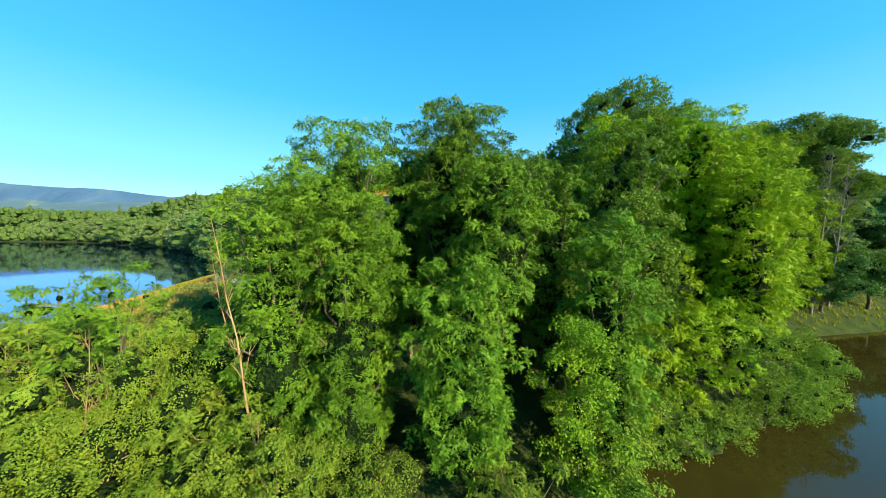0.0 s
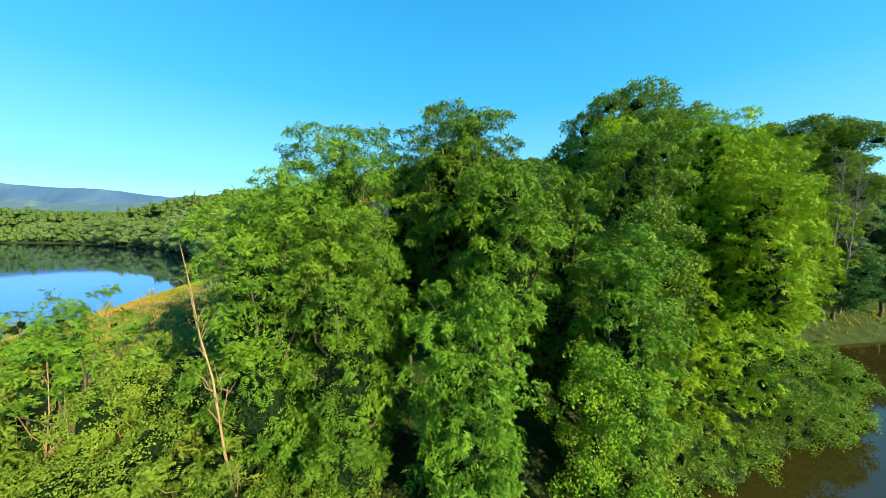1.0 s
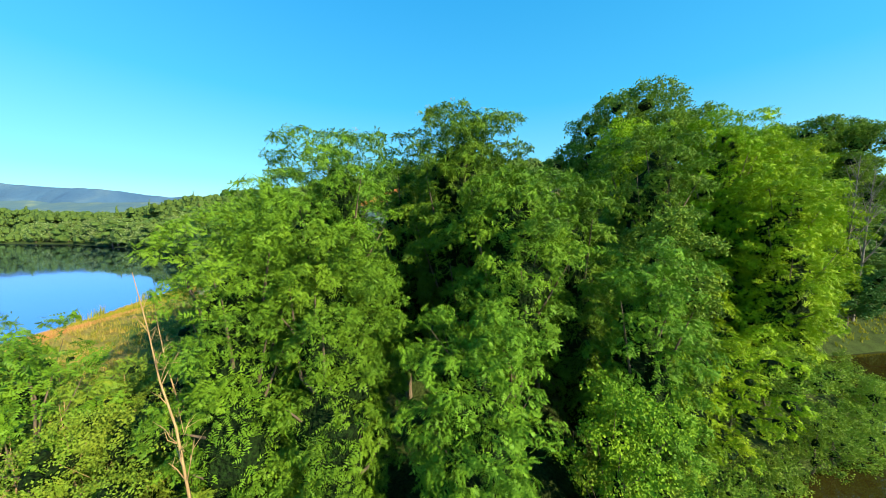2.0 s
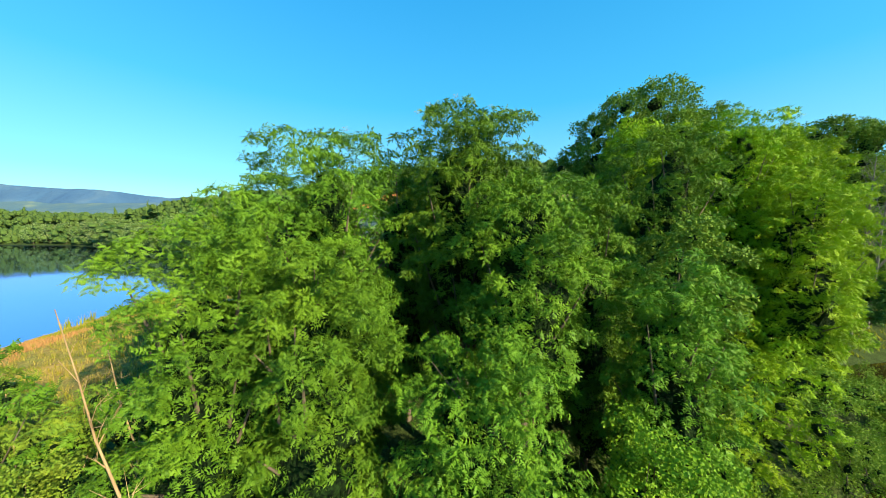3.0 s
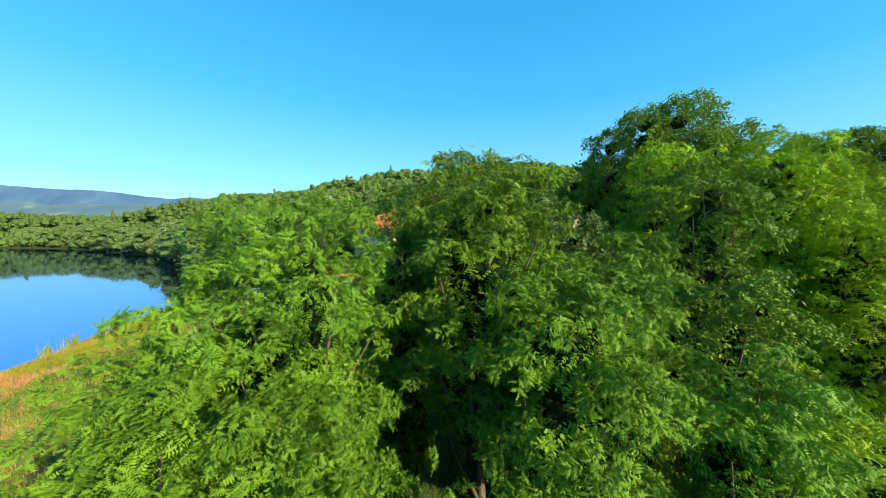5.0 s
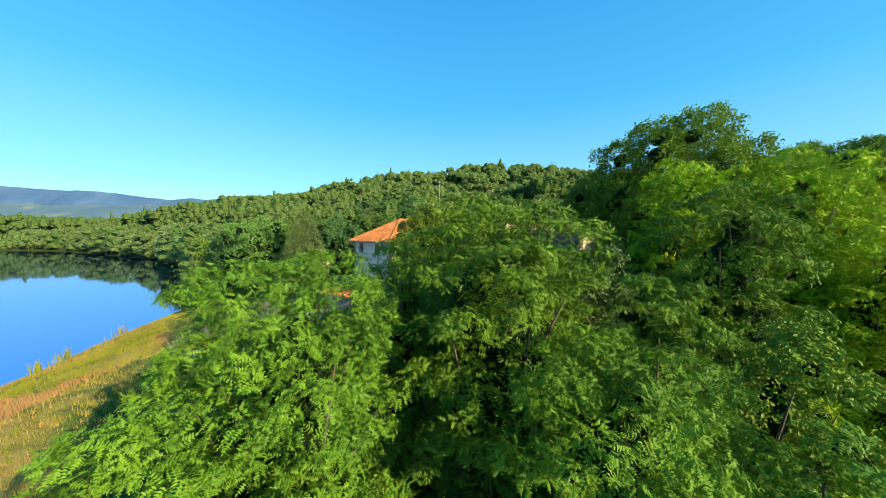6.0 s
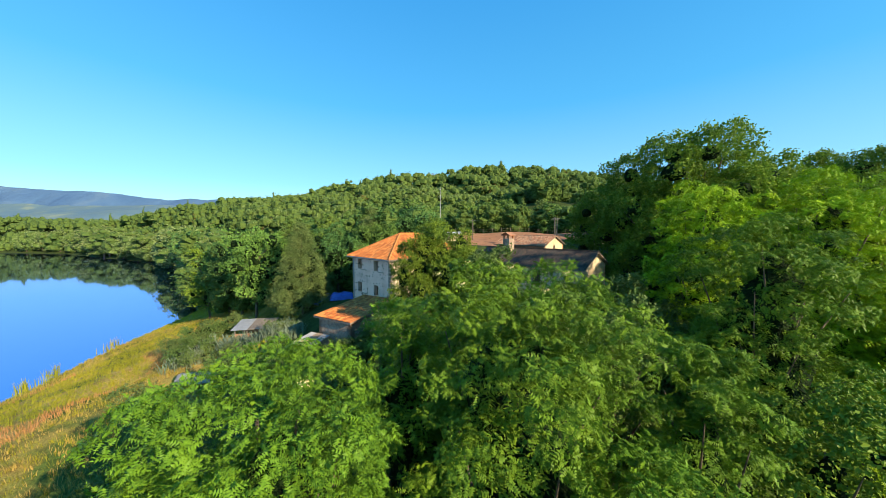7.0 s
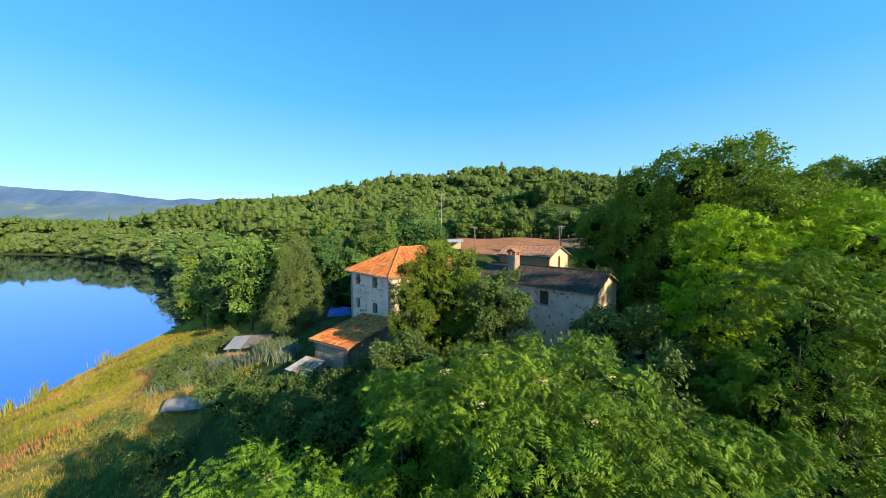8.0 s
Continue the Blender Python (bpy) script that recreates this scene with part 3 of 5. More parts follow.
for x, y, top, rad, crown, cnt, sd, dens in (
        (7.6, 21.4, 5.1, 2.1, 0.86, 36, 23, 6.4),
        (9.2, 17.3, 1.4, 2.4, 0.93, 38, 22, 6.0),
        (-2.7, 22.8, 6.5, 2.1, 0.85, 34, 10, 5.4),
        (0.4, 25.0, 6.0, 2.6, 0.85, 34, 9, 4.6),
        (2.7, 21.6, 6.4, 1.5, 0.85, 28, 27, 5.8),
        (16.4, 28.0, 9.9, 3.9, 0.85, 56, 4, 5.0),
        (-8.4, 17.9, 3.3, 1.9, 0.9, 32, 26, 6.4)):
    locust("locust_tree", LOC, x, y, top, rad, LOCUST_SPRAYS, LOCUST, dens, crown, cnt, sd, group="locust thicket", size=1.0, below=top - 6.5)
simple_tree("ash_tree", "green ash crowded between the locusts above the pond", "tree", 12.9, 22.0, 3.2, 3.0, OAK_TWIGS, POPLAR, 4.2, 0.93, 22, 3, 0.7, thick=0.2, size=1.0, squat=(0.6, 0.9))
for x, y, top, rad, crown, cnt, sd in (
        (28.3, 35.4, 13.9, 4.2, 0.80, 56, 5),
        (35.0, 38.0, 12.6, 4.6, 0.80, 58, 6),
        (18.4, 34.6, 12.7, 3.6, 0.8, 52, 13),
        (29.6, 30.4, 7.3, 3.8, 0.92, 52, 14),
        (34.4, 35.2, 4.5, 3.6, 0.92, 50, 15),
        (40.6, 39.6, 6.4, 3.5, 0.92, 48, 16),
        (47.5, 45.0, 8.6, 4.0, 0.94, 50, 17),
        (55.0, 48.0, 6.2, 3.8, 0.94, 46, 18)):
    locust("locust_tree", LOC, x, y, top, rad, LOCUST_COARSE, SUNLIT_LOCUST, 3.4, crown, cnt, sd, group="locust thicket", size=1.15)
locust("young_locust_tree", "young bright green locust crowded into the thicket", 0.9, 13.9, -1.0, 2.4, LOCUST_SPRAYS, LOCUST, 6.0, 0.95, 40, 8, 0.13, group="locust thicket", size=1.0)

# vines and bushes over the pond
simple_tree("vine_bush", "yellow-green wild vine hanging over shrubs above the water", "bush", 6.3, 13.9, -3.5, 2.0, VINE_TWIGS, VINE, 7.0, 0.95, 16, 3, thick=0.06, size=1.0)
for x, y, top, rad, sd in ((9.6, 18.4, -6.4, 2.8, 1), (12.6, 20.6, -5.6, 3.0, 2), (16.5, 22.5, -5.0, 3.2, 3), (21.0, 25.0, -5.6, 3.4, 4), (25.6, 27.0, -7.4, 3.2, 5), (30.0, 28.6, -8.6, 3.0, 6), (20.0, 29.0, -1.0, 3.6, 9), (28.0, 32.5, -2.5, 3.6, 10), (33.6, 34.4, -4.5, 3.2, 11), (7.6, 15.6, -9.0, 2.2, 14)):
    if sd in (2, 3, 4, 9, 10, 11):
        simple_tree("waterside_locust", "low golden-green locust leaning over the muddy water", "tree", x, y, top, rad, LOCUST_COARSE, SUNLIT_LOCUST, 2.8, 1.05, 14, sd, 0.7, group="bushes along the pond", thick=0.08, size=1.1)
        continue
    simple_tree("waterside_bush", "dense green bush leaning over the muddy water", "bush", x, y, top, rad, SHRUB_TWIGS, SHRUB, 3.2, 1.05, 10, sd, group="bushes along the pond", thick=0.08, size=1.15)

# low bushes all along the pond's edge, their twigs hanging to the water
_b = np.random.default_rng(77)
for (ax, ay), (bx, by) in zip(POND[1:8], POND[2:9]):
    ln = math.hypot(bx - ax, by - ay)
    for k in range(max(1, int(ln / 2.3))):
        f = (k + _b.uniform(0.3, 0.7)) / max(1, int(ln / 2.3))
        inland = _b.uniform(-0.5, 0.5)
        x, y = ax + (bx - ax) * f - (by - ay) / ln * inland, ay + (by - ay) * f + (bx - ax) / ln * inland
        if y < 10:
            continue
        simple_tree("bank_bush", "low green bush hanging down to the muddy water", "bush", x, y, _b.uniform(-12.8, -9.4), _b.uniform(1.4, 2.2), SHRUB_TWIGS, SHRUB, 4.2, 1.12, 9, k, group="bushes along the pond", thick=0.06, size=1.0)

# the sunny scrub on the lake side
for x, y, top, rad, sd in ((-11.4, 13.6, -4.1, 3.2, 1), (-15.6, 13.0, -3.3, 3.3, 2), (-19.8, 15.2, -3.6, 3.6, 3), (-24.5, 17.5, -4.2, 3.6, 4), (-13.6, 18.2, -5.0, 2.8, 5), (-9.2, 11.8, -6.0, 2.5, 6), (-20.5, 11.0, -5.4, 3.2, 7), (-12.4, 10.8, -6.2, 2.7, 13), (-16.8, 10.2, -6.0, 2.8, 14), (-6.0, 10.6, -7.0, 2.0, 15), (-13.9, 15.8, -3.9, 2.4, 16), (-6.2, 11.8, -8.4, 2.2, 8), (-3.0, 11.6, -9.2, 1.9, 9), (3.0, 11.8, -9.2, 1.8, 10), (-9.5, 9.4, -9.4, 2.2, 11), (-14.5, 9.0, -8.8, 2.4, 12)):
    feathered = sd % 2 == 0
    simple_tree("scrub_bush", "sunlit feathered green scrub bush with bare orange stems" if feathered else "sunlit yellow-green scrub bush with bare orange stems", "bush", x, y, top, rad, LOCUST_SPRAYS if feathered else SHRUB_TWIGS, SCRUB, 4.8 if feathered else 7.0, 0.95, 16, sd, 0.8, group="scrub by the lake", thick=0.045, fill=0.6, size=0.85 if feathered else 0.68, bark=DEADWOOD)
for x, y, top, rad, sd in ((-13.4, 12.4, -1.2, 1.9, 1), (-17.8, 14.2, -1.8, 2.0, 2)):
    simple_tree("young_locust_tree", "slender open young locust standing among the scrub", "tree", x, y, top, rad, LOCUST_SPRAYS, LOCUST, 2.6, 0.5, 12, sd + 20, group="scrub by the lake", thick=0.09, size=1.1, fill=0.3)


def bare_tree(name, label, base, top, rng, thick=0.12, branches=14, spread=1.2, bark=None, start=0.55):
    """A leafless stem with forked, thinning branches."""
    ob = new(name)
    ob.location = base
    org, tip = np.array(base, float), np.array(top, float)
    stem = [org + (tip - org) * f + rng.normal(0, 0.035, 3) * (0 < f < 1) for f in np.linspace(0, 1, 9)]
    v, f = tube_arrays(stem, thick * np.linspace(1, 0.12, 9), 7)
    part("trunk", mesh_np("trunk", v - org, f, bark or DEADWOOD, True), ob)
    length = np.linalg.norm(tip - org)
    for k in range(branches):
        g = rng.uniform(start, 0.97)
        s = org + (tip - org) * g
        a = rng.uniform(0, 6.28)
        ln = spread * rng.uniform(0.5, 1.2) * (1.15 - g) * 2.0
        e = s + np.array([math.cos(a) * ln * 0.45, math.sin(a) * ln * 0.45, ln * rng.uniform(0.7, 1.1)])
        m1 = (s + e) / 2 + rng.normal(0, 0.05, 3)
        pieces = [tube_arrays([s, m1, e], thick * (1 - 0.8 * g) * np.array([0.5, 0.32, 0.08]), 5)]
        for _ in range(3):
            q = s + (e - s) * rng.uniform(0.4, 0.9)
            pieces.append(tube_arrays([q, q + (e - s) * 0.25 + rng.normal(0, 0.15 * spread, 3)], thick * (1 - 0.8 * g) * np.array([0.25, 0.06]), 4))
        v, f = join_arrays(pieces)
        part("branch", mesh_np("branch", v - org, f, bark or DEADWOOD, True), ob)
    return tagged(ob, label, "dead tree")


_r = np.random.default_rng(41)
bare_tree("dead_tree", "tall bare pale dead stem leaning against the green thicket", (-7.3, 12.1, land_at(-7.3, 12.1)), (-7.75, 10.4, 0.35), _r, 0.065, 16, 0.9, start=0.45)
bare_tree("dead_tree", "slender bare pale dead stem at the thicket's edge", (-9.2, 14.0, land_at(-9.2, 14.0)), (-9.8, 13.0, -0.6), _r, 0.06, 14, 0.9, start=0.45)
for x, y, h, lean in ((-14.2, 12.6, 6.6, 0.5), (-12.0, 13.0, 7.2, -0.6), (-18.6, 13.4, 7.6, 0.8), (-16.0, 15.6, 7.5, 0.2), (-22.5, 15.5, 7.6, -0.8), (-15.4, 12.6, 7.4, 1.2), (-19.6, 13.4, 6.8, 0.9), (-7.6, 11.6, 4.0, 0.7)):
    z = land_at(x, y)
    bare_tree("dead_sapling", "bare orange-brown dead sapling in the sunny scrub", (x, y, z), (x + lean, y - 0.4, z + h), _r, 0.05, 9, 1.0, start=0.4)
GREYBARK = rough_material("grey_bark", [(0.3, (0.12, 0.10, 0.085)), (0.7, (0.24, 0.21, 0.18))], 3.0, 0.95, 0.5, 20.0, (1, 1, 0.2))
for x, y, top in ((56, 46.5, 11.5), (61, 48.5, 10.0)):
    bare_tree("bare_tree", "thin grey half-bare tree at the flooded bank", (x, y, land_at(x, y)), (x + 1.5, y, top), _r, 0.22, 26, 4.5, GREYBARK, 0.35)

# ---- trees behind the thicket ----
for x, y, top, rad, crown, cnt, sd, lab in (
        (25.4, 45.0, 19.4, 7.6, 0.84, 58, 1, "tall dark green oak with a billowing rounded crown"),
        (77.0, 70.0, 24.5, 11.0, 0.9, 40, 2, "broad dark oak standing on the far bank of the pond"),
        (21.5, 53.0, 14.6, 5.6, 0.9, 30, 3, "dark oak shading the farmyard's end"),
        (38.0, 73.0, 18.0, 6.5, 0.85, 30, 4, "dark oak beside the brown field"),
        (42.0, 50.0, 15.0, 7.0, 0.9, 30, 5, "dark leafy oak behind the thicket"),
        (55.0, 60.0, 17.5, 8.0, 0.9, 30, 6, "dark leafy oak beside the flooded wood")):
    simple_tree("oak_tree", lab, "tree", x, y, top, rad, OAK_TWIGS, OAK, (1.9, 1.7, 1.0)[min(sd, 3) - 1], crown, int(cnt * 0.7), sd, thick=0.42, size=1.45 if sd == 1 else 1.95, fill=0.42, wild=0.55, sub=4, squat=(0.75, 1.0))
for x, y, top, rad, sd in ((2.9, 38.0, 7.5, 2.7, 1), (11.2, 35.0, 5.6, 3.0, 2), (6.9, 25.6, 6.0, 1.8, 13), (14.5, 33.5, 3.5, 3.2, 3), (7.0, 31.5, 2.2, 3.2, 4), (-11.0, 36.0, -2.4, 3.2, 5), (-5.0, 36.6, 2.6, 2.6, 6), (3.2, 25.4, 6.4, 2.7, 12), (-9.2, 39.0, -1.0, 2.3, 9), (-12.6, 38.0, -2.6, 2.4, 10), (-17.2, 39.4, -3.2, 2.2, 11), (0.6, 33.5, 3.0, 3.2, 7), (-15.5, 36.5, -4.0, 2.8, 8)):
    simple_tree("ash_tree", "dark green ash growing in front of the farmhouse", "tree", x, y, top, rad, OAK_TWIGS, ASH, 4.4, 0.95, 22, sd, 0.6, thick=0.18, size=1.1, fill=0.7, squat=(0.7, 1.0))
for x, y, top, rad, sd in ((-1.3, 41.2, 9.7, 3.2, 2), (-3.6, 40.6, 8.2, 2.9, 3), (0.8, 40.2, 7.4, 2.7, 4)):
    simple_tree("poplar_tree", "olive-green poplar rising before the farmhouse wall", "tree", x, y, top, rad, OAK_TWIGS, POPLAR, 4.4, 0.97, 24, sd, 0.7, 3, (0.9, 1.5), thick=0.2, size=0.9, droop=-0.7, fill=0.7)
simple_tree("poplar_tree", "light green poplar at the edge of the lake", "tree", -50.0, 75.0, 5.0, 3.8, MID_TWIGS, POPLAR, 1.8, 0.92, 16, 4, thick=0.2, size=1.0, droop=-0.5)
for x, y, top, rad, sd in ((-33.0, 63.0, 9.6, 4.6, 1), (-40.0, 70.0, 8.0, 4.4, 2), (-27.0, 68.0, 9.0, 4.5, 3), (-14.0, 72.0, 10.5, 5.0, 5), (-6.0, 78.0, 12.0, 5.0, 6), (47.5, 46.5, 3.0, 4.0, 7), (58.0, 47.0, -4.0, 4.0, 8), (68.0, 49.0, -3.0, 4.6, 9), (-20.0, 66.0, 8.0, 4.0, 10)):
    simple_tree("broadleaf_tree", "green broadleaf tree with a full rounded crown", "tree", x, y, top, rad, OAK_TWIGS if x > 40 else MID_TWIGS, WOOD_A if sd % 2 else WOOD_B, 2.2 if x > 40 else 1.4, 0.86, 15, sd, thick=0.22, size=1.5 if x > 40 else 0.95, squat=(0.75, 1.05))


def conifer(name, label, x, y, top, radius, mat, seed):
    """A pine: straight trunk with whorls of short layered boughs."""
    rng = np.random.default_rng(seed)
    z = land_at(x, y)
    lobes = []
    n = 60
    for k in range(n):
        f = k / (n - 1)
        r = radius * (1.06 - f)
        a = k * 2.39996
        zz = z + (top - z) * (0.12 + 0.86 * f)
        s = 0.34 * r + 0.34
        lobes.append((x + math.cos(a) * r * 0.7, y + math.sin(a) * r * 0.7, zz, s, s, 0.45 * s + 0.2))
    return tree(name, label, "tree", (x, y, z), lobes, NEEDLE_TWIGS, mat, 2.2, 1.2, 0.2, fill=0.6)


conifer("pine_tree", "grey-green pine standing beside the farmhouse", -22.8, 58.0, 9.8, 4.4, PINE, 5)
conifer("pine_tree", "grey-green pine in the wood behind the garden", -17.0, 80.0, 13.5, 4.4, PINE, 6)

# low brush under the trees and along the garden
for k, (x, y, top, rad) in enumerate(((-36, 56, -5.2, 3.0), (-33, 50, -6.2, 2.6), (-22, 42, -5.0, 2.8), (-17, 38, -4.6, 2.8), (-12, 34, -3.6, 3.0), (-5, 34, -2.0, 3.0), (0, 33, -1.5, 3.2), (-24, 36, -6.4, 2.6), (-14.6, 40.2, -2.0, 1.6), (15, 36, 0.5, 3.2), (19, 40, 1.5, 3.6), (23, 38, 0.5, 3.6), (12, 31, -2.0, 3.4), (26, 50, 0.0, 4.0), (30, 46, -1.0, 4.0), (-14, 28, -4.8, 3.2), (-20, 30, -6.0, 3.0), (-8, 27, -2.8, 3.2), (2, 29, 0.5, 3.2), (20, 30, -1.5, 3.6), (38, 40, -4.0, 4.0), (44, 47, -7.0, 3.2), (13, 26, -1.0, 3.2))):
    # shrubs beyond x = 10 get darker ash leaves to stand in for shade
    simple_tree("shrub", "dark green shrub in the shaded undergrowth", "bush", x, y, top, rad, SHRUB_TWIGS, ASH if x > 10 or x < -12 else SHRUB, 1.8, 1.0, 9, k, group="undergrowth", thick=0.08, size=1.8)
for k, (x, y, top, rad) in enumerate(((-37.0, 53.0, -6.0, 2.6), (-34.5, 57.5, -4.6, 2.8), (-31.0, 48.5, -6.6, 2.2), (-25.0, 47.5, -5.4, 2.2), (-22.0, 50.5, -3.4, 2.0), (-33.0, 41.5, -8.4, 2.0))):
    simple_tree("olive_bush", "grey-green feathery bush at the meadow's edge", "bush", x, y, top, rad, SHRUB_TWIGS, PINE, 2.6, 1.0, 9, k, group="bushes by the garden", thick=0.07, size=1.5)


def blossoms():
    """Pale withered flower clusters on the locust tops."""
    rng = np.random.default_rng(61)
    tuft = leafy_twig(rng, 26, 0.17, 0.05, 0.7)
    tops = [o for o in bpy.data.objects if o.name.startswith("locust_tree") and o.parent is None]
    for x, y in ((-0.85, 19.8), (-1.7, 19.7), (0.1, 18.6), (0.8, 18.1), (1.7, 19.2), (-1.1, 18.5), (2.3, 20.4), (-5.0, 18.4), (-4.2, 16.8)):
        host = min(tops, key=lambda o: (o.location.x - x) ** 2 + (o.location.y - y) ** 2)
        me = next(c for c in host.children if c.name.startswith("crown")).data
        co = np.empty(len(me.vertices) * 3, np.float32)
        me.vertices.foreach_get("co", co)
        co = co.reshape(-1, 3)
        here = (co[:, 0] + host.location.x - x) ** 2 + (co[:, 1] + host.location.y - y) ** 2 < 0.3
        if here.any():
            z = float(co[here, 2].max()) - 0.16
            part("blossom", mesh_np("blossom", tuft, np.arange(len(tuft)).reshape(-1, 4), CREAM), host, "pale cream flower cluster", Matrix.Translation((x - host.location.x, y - host.location.y, z)))


CREAM = leaf_material("cream_petals", (0.36, 0.30, 0.11), (0.46, 0.38, 0.16), (0.54, 0.45, 0.22), patch=4.0)
blossoms()


# ---- the farm ----
def plaster_material():
    m, t, s = material("old_plaster")
    big = ramp(t, noise_node(t, 0.7, 6.0), [(0.3, (0.68, 0.42, 0.30)), (0.5, (0.86, 0.56, 0.41)), (0.75, (0.88, 0.61, 0.46))])
    scars = ramp(t, noise_node(t, 2.2, 4.0), [(0.60, (0, 0, 0)), (0.64, (1, 1, 1))])
    base = mix(t, scars, big, (0.24, 0.155, 0.095))
    t.links.new(base, s.inputs["Base Color"])
    s.inputs["Roughness"].default_value = 0.95
    bump(t, s, noise_node(t, 14.0, 4.0), 0.4, 0.04)
    return m


def tile_material(name, stops, patch):
    m, t, s = material(name)
    geo = t.nodes.new("ShaderNodeNewGeometry")
    tone = ramp(t, geo.outputs["Random Per Island"], stops)
    lichen = ramp(t, noise_node(t, 1.1, 5.0), [(0.5, (0, 0, 0)), (0.72, (1, 1, 1))])
    t.links.new(mix(t, lichen, tone, patch), s.inputs["Base Color"])
    s.inputs["Roughness"].default_value = 0.9
    bump(t, s, noise_node(t, 25.0, 3.0), 0.4, 0.02)
    return m


PLASTER = plaster_material()
WARM_PLASTER = rough_material("warm_plaster", [(0.3, (0.50, 0.40, 0.24)), (0.7, (0.66, 0.54, 0.34))], 1.0, 0.95, 0.3, 15.0)
STONE = rough_material("stone", [(0.3, (0.24, 0.165, 0.115)), (0.7, (0.42, 0.32, 0.235))], 3.0, 0.95, 0.7, 12.0)
TILE_RED = tile_material("clay_tiles", [(0.0, (0.32, 0.078, 0.015)), (0.5, (0.55, 0.155, 0.027)), (1.0, (0.72, 0.28, 0.065))], (0.42, 0.15, 0.042))
TILE_OLD = tile_material("weathered_clay_tiles", [(0.0, (0.25, 0.10, 0.05)), (0.5, (0.40, 0.18, 0.09)), (1.0, (0.52, 0.29, 0.16))], (0.24, 0.17, 0.11))
# mossy tiles, taken darker to put the roof's shade into their colour
TILE_DARK = tile_material("shaded_mossy_tiles", [(0.0, (0.028, 0.021, 0.017)), (0.5, (0.056, 0.038, 0.028)), (1.0, (0.12, 0.070, 0.044))], (0.055, 0.055, 0.038))
SHUTTER = rough_material("brown_shutter", [(0.3, (0.075, 0.040, 0.022)), (0.7, (0.13, 0.070, 0.038))], 4.0, 0.7, 0.3, 30.0, (1, 1, 0.2))
TIMBER = rough_material("weathered_timber", [(0.3, (0.14, 0.11, 0.085)), (0.7, (0.28, 0.23, 0.18))], 3.0, 0.9, 0.5, 25.0, (1, 1, 0.2))
PALE_METAL = rough_material("pale_sheet", [(0.3, (0.36, 0.37, 0.38)), (0.7, (0.54, 0.53, 0.52))], 1.2, 0.6, 0.2, 12.0)
GREY_METAL = rough_material("grey_metal", [(0.3, (0.25, 0.26, 0.27)), (0.7, (0.36, 0.37, 0.38))], 2.0, 0.5, 0.1, 20.0)
BLUE_TARP = rough_material("blue_tarpaulin", [(0.3, (0.010, 0.060, 0.30)), (0.7, (0.020, 0.10, 0.42))], 1.5, 0.5, 0.5, 4.0)
BRICK = rough_material("orange_brick", [(0.3, (0.36, 0.17, 0.085)), (0.7, (0.52, 0.28, 0.15))], 3.0, 0.95, 0.5, 14.0)
SOIL = rough_material("ploughed_soil", [(0.3, (0.25, 0.100, 0.040)), (0.7, (0.38, 0.170, 0.072))], 0.4, 1.0, 0.8, 5.0)


def glass_material(name, tint):
    m, t, s = material(name)
    s.inputs["Base Color"].default_value = (*tint, 1)
    s.inputs["Roughness"].default_value = 0.05
    s.inputs["Specular IOR Level"].default_value = 0.8
    return m


DARK_GLASS = glass_material("dark_glass", (0.012, 0.014, 0.016))


def box(bm, lo, hi):
    """An upright box from corner lo to corner hi, added to bm."""
    g = bmesh.ops.create_cube(bm, size=1.0)
    bmesh.ops.transform(bm, matrix=Matrix.Translation([(a + b) / 2 for a, b in zip(lo, hi)]) @ Matrix.Diagonal([abs(b - a) for a, b in zip(lo, hi)] + [1]), verts=g["verts"])


def box_mesh(name, lo, hi, mat, bevel=0.0):
    bm = bmesh.new()
    box(bm, lo, hi)
    if bevel:
        bmesh.ops.bevel(bm, geom=bm.edges[:], offset=bevel, segments=2, affect="EDGES")
    return bm_mesh(name, bm, mat)


def wall_mesh(name, length, z0, z1, holes, mat, thick=0.45, gable=0.0):
    """A wall along +x with its outer face at y = 0 and its thickness towards +y; holes are (x0, x1, z0, z1); gable: how far a peak rises above z1."""
    bm = bmesh.new()
    xs = sorted({0, length, *[h[0] for h in holes], *[h[1] for h in holes]})
    zs = sorted({z0, z1, *[h[2] for h in holes], *[h[3] for h in holes]})
    for xa, xb in zip(xs[:-1], xs[1:]):
        for za, zb in zip(zs[:-1], zs[1:]):
            mx, mz = (xa + xb) / 2, (za + zb) / 2
            if not any(h[0] < mx < h[1] and h[2] < mz < h[3] for h in holes):
                box(bm, (xa, 0, za), (xb, thick, zb))
    if gable:
        pts = [(0, z1), (length, z1), (length / 2, z1 + gable)]
        a = [bm.verts.new((x, 0, z)) for x, z in pts]
        b = [bm.verts.new((x, thick, z)) for x, z in pts]
        bm.faces.new(a)
        bm.faces.new(b[::-1])
        for k in range(3):
            bm.faces.new((a[k], a[(k + 1) % 3], b[(k + 1) % 3], b[k]))
    bmesh.ops.remove_doubles(bm, verts=bm.verts, dist=0.0005)
    return bm_mesh(name, bm, mat)


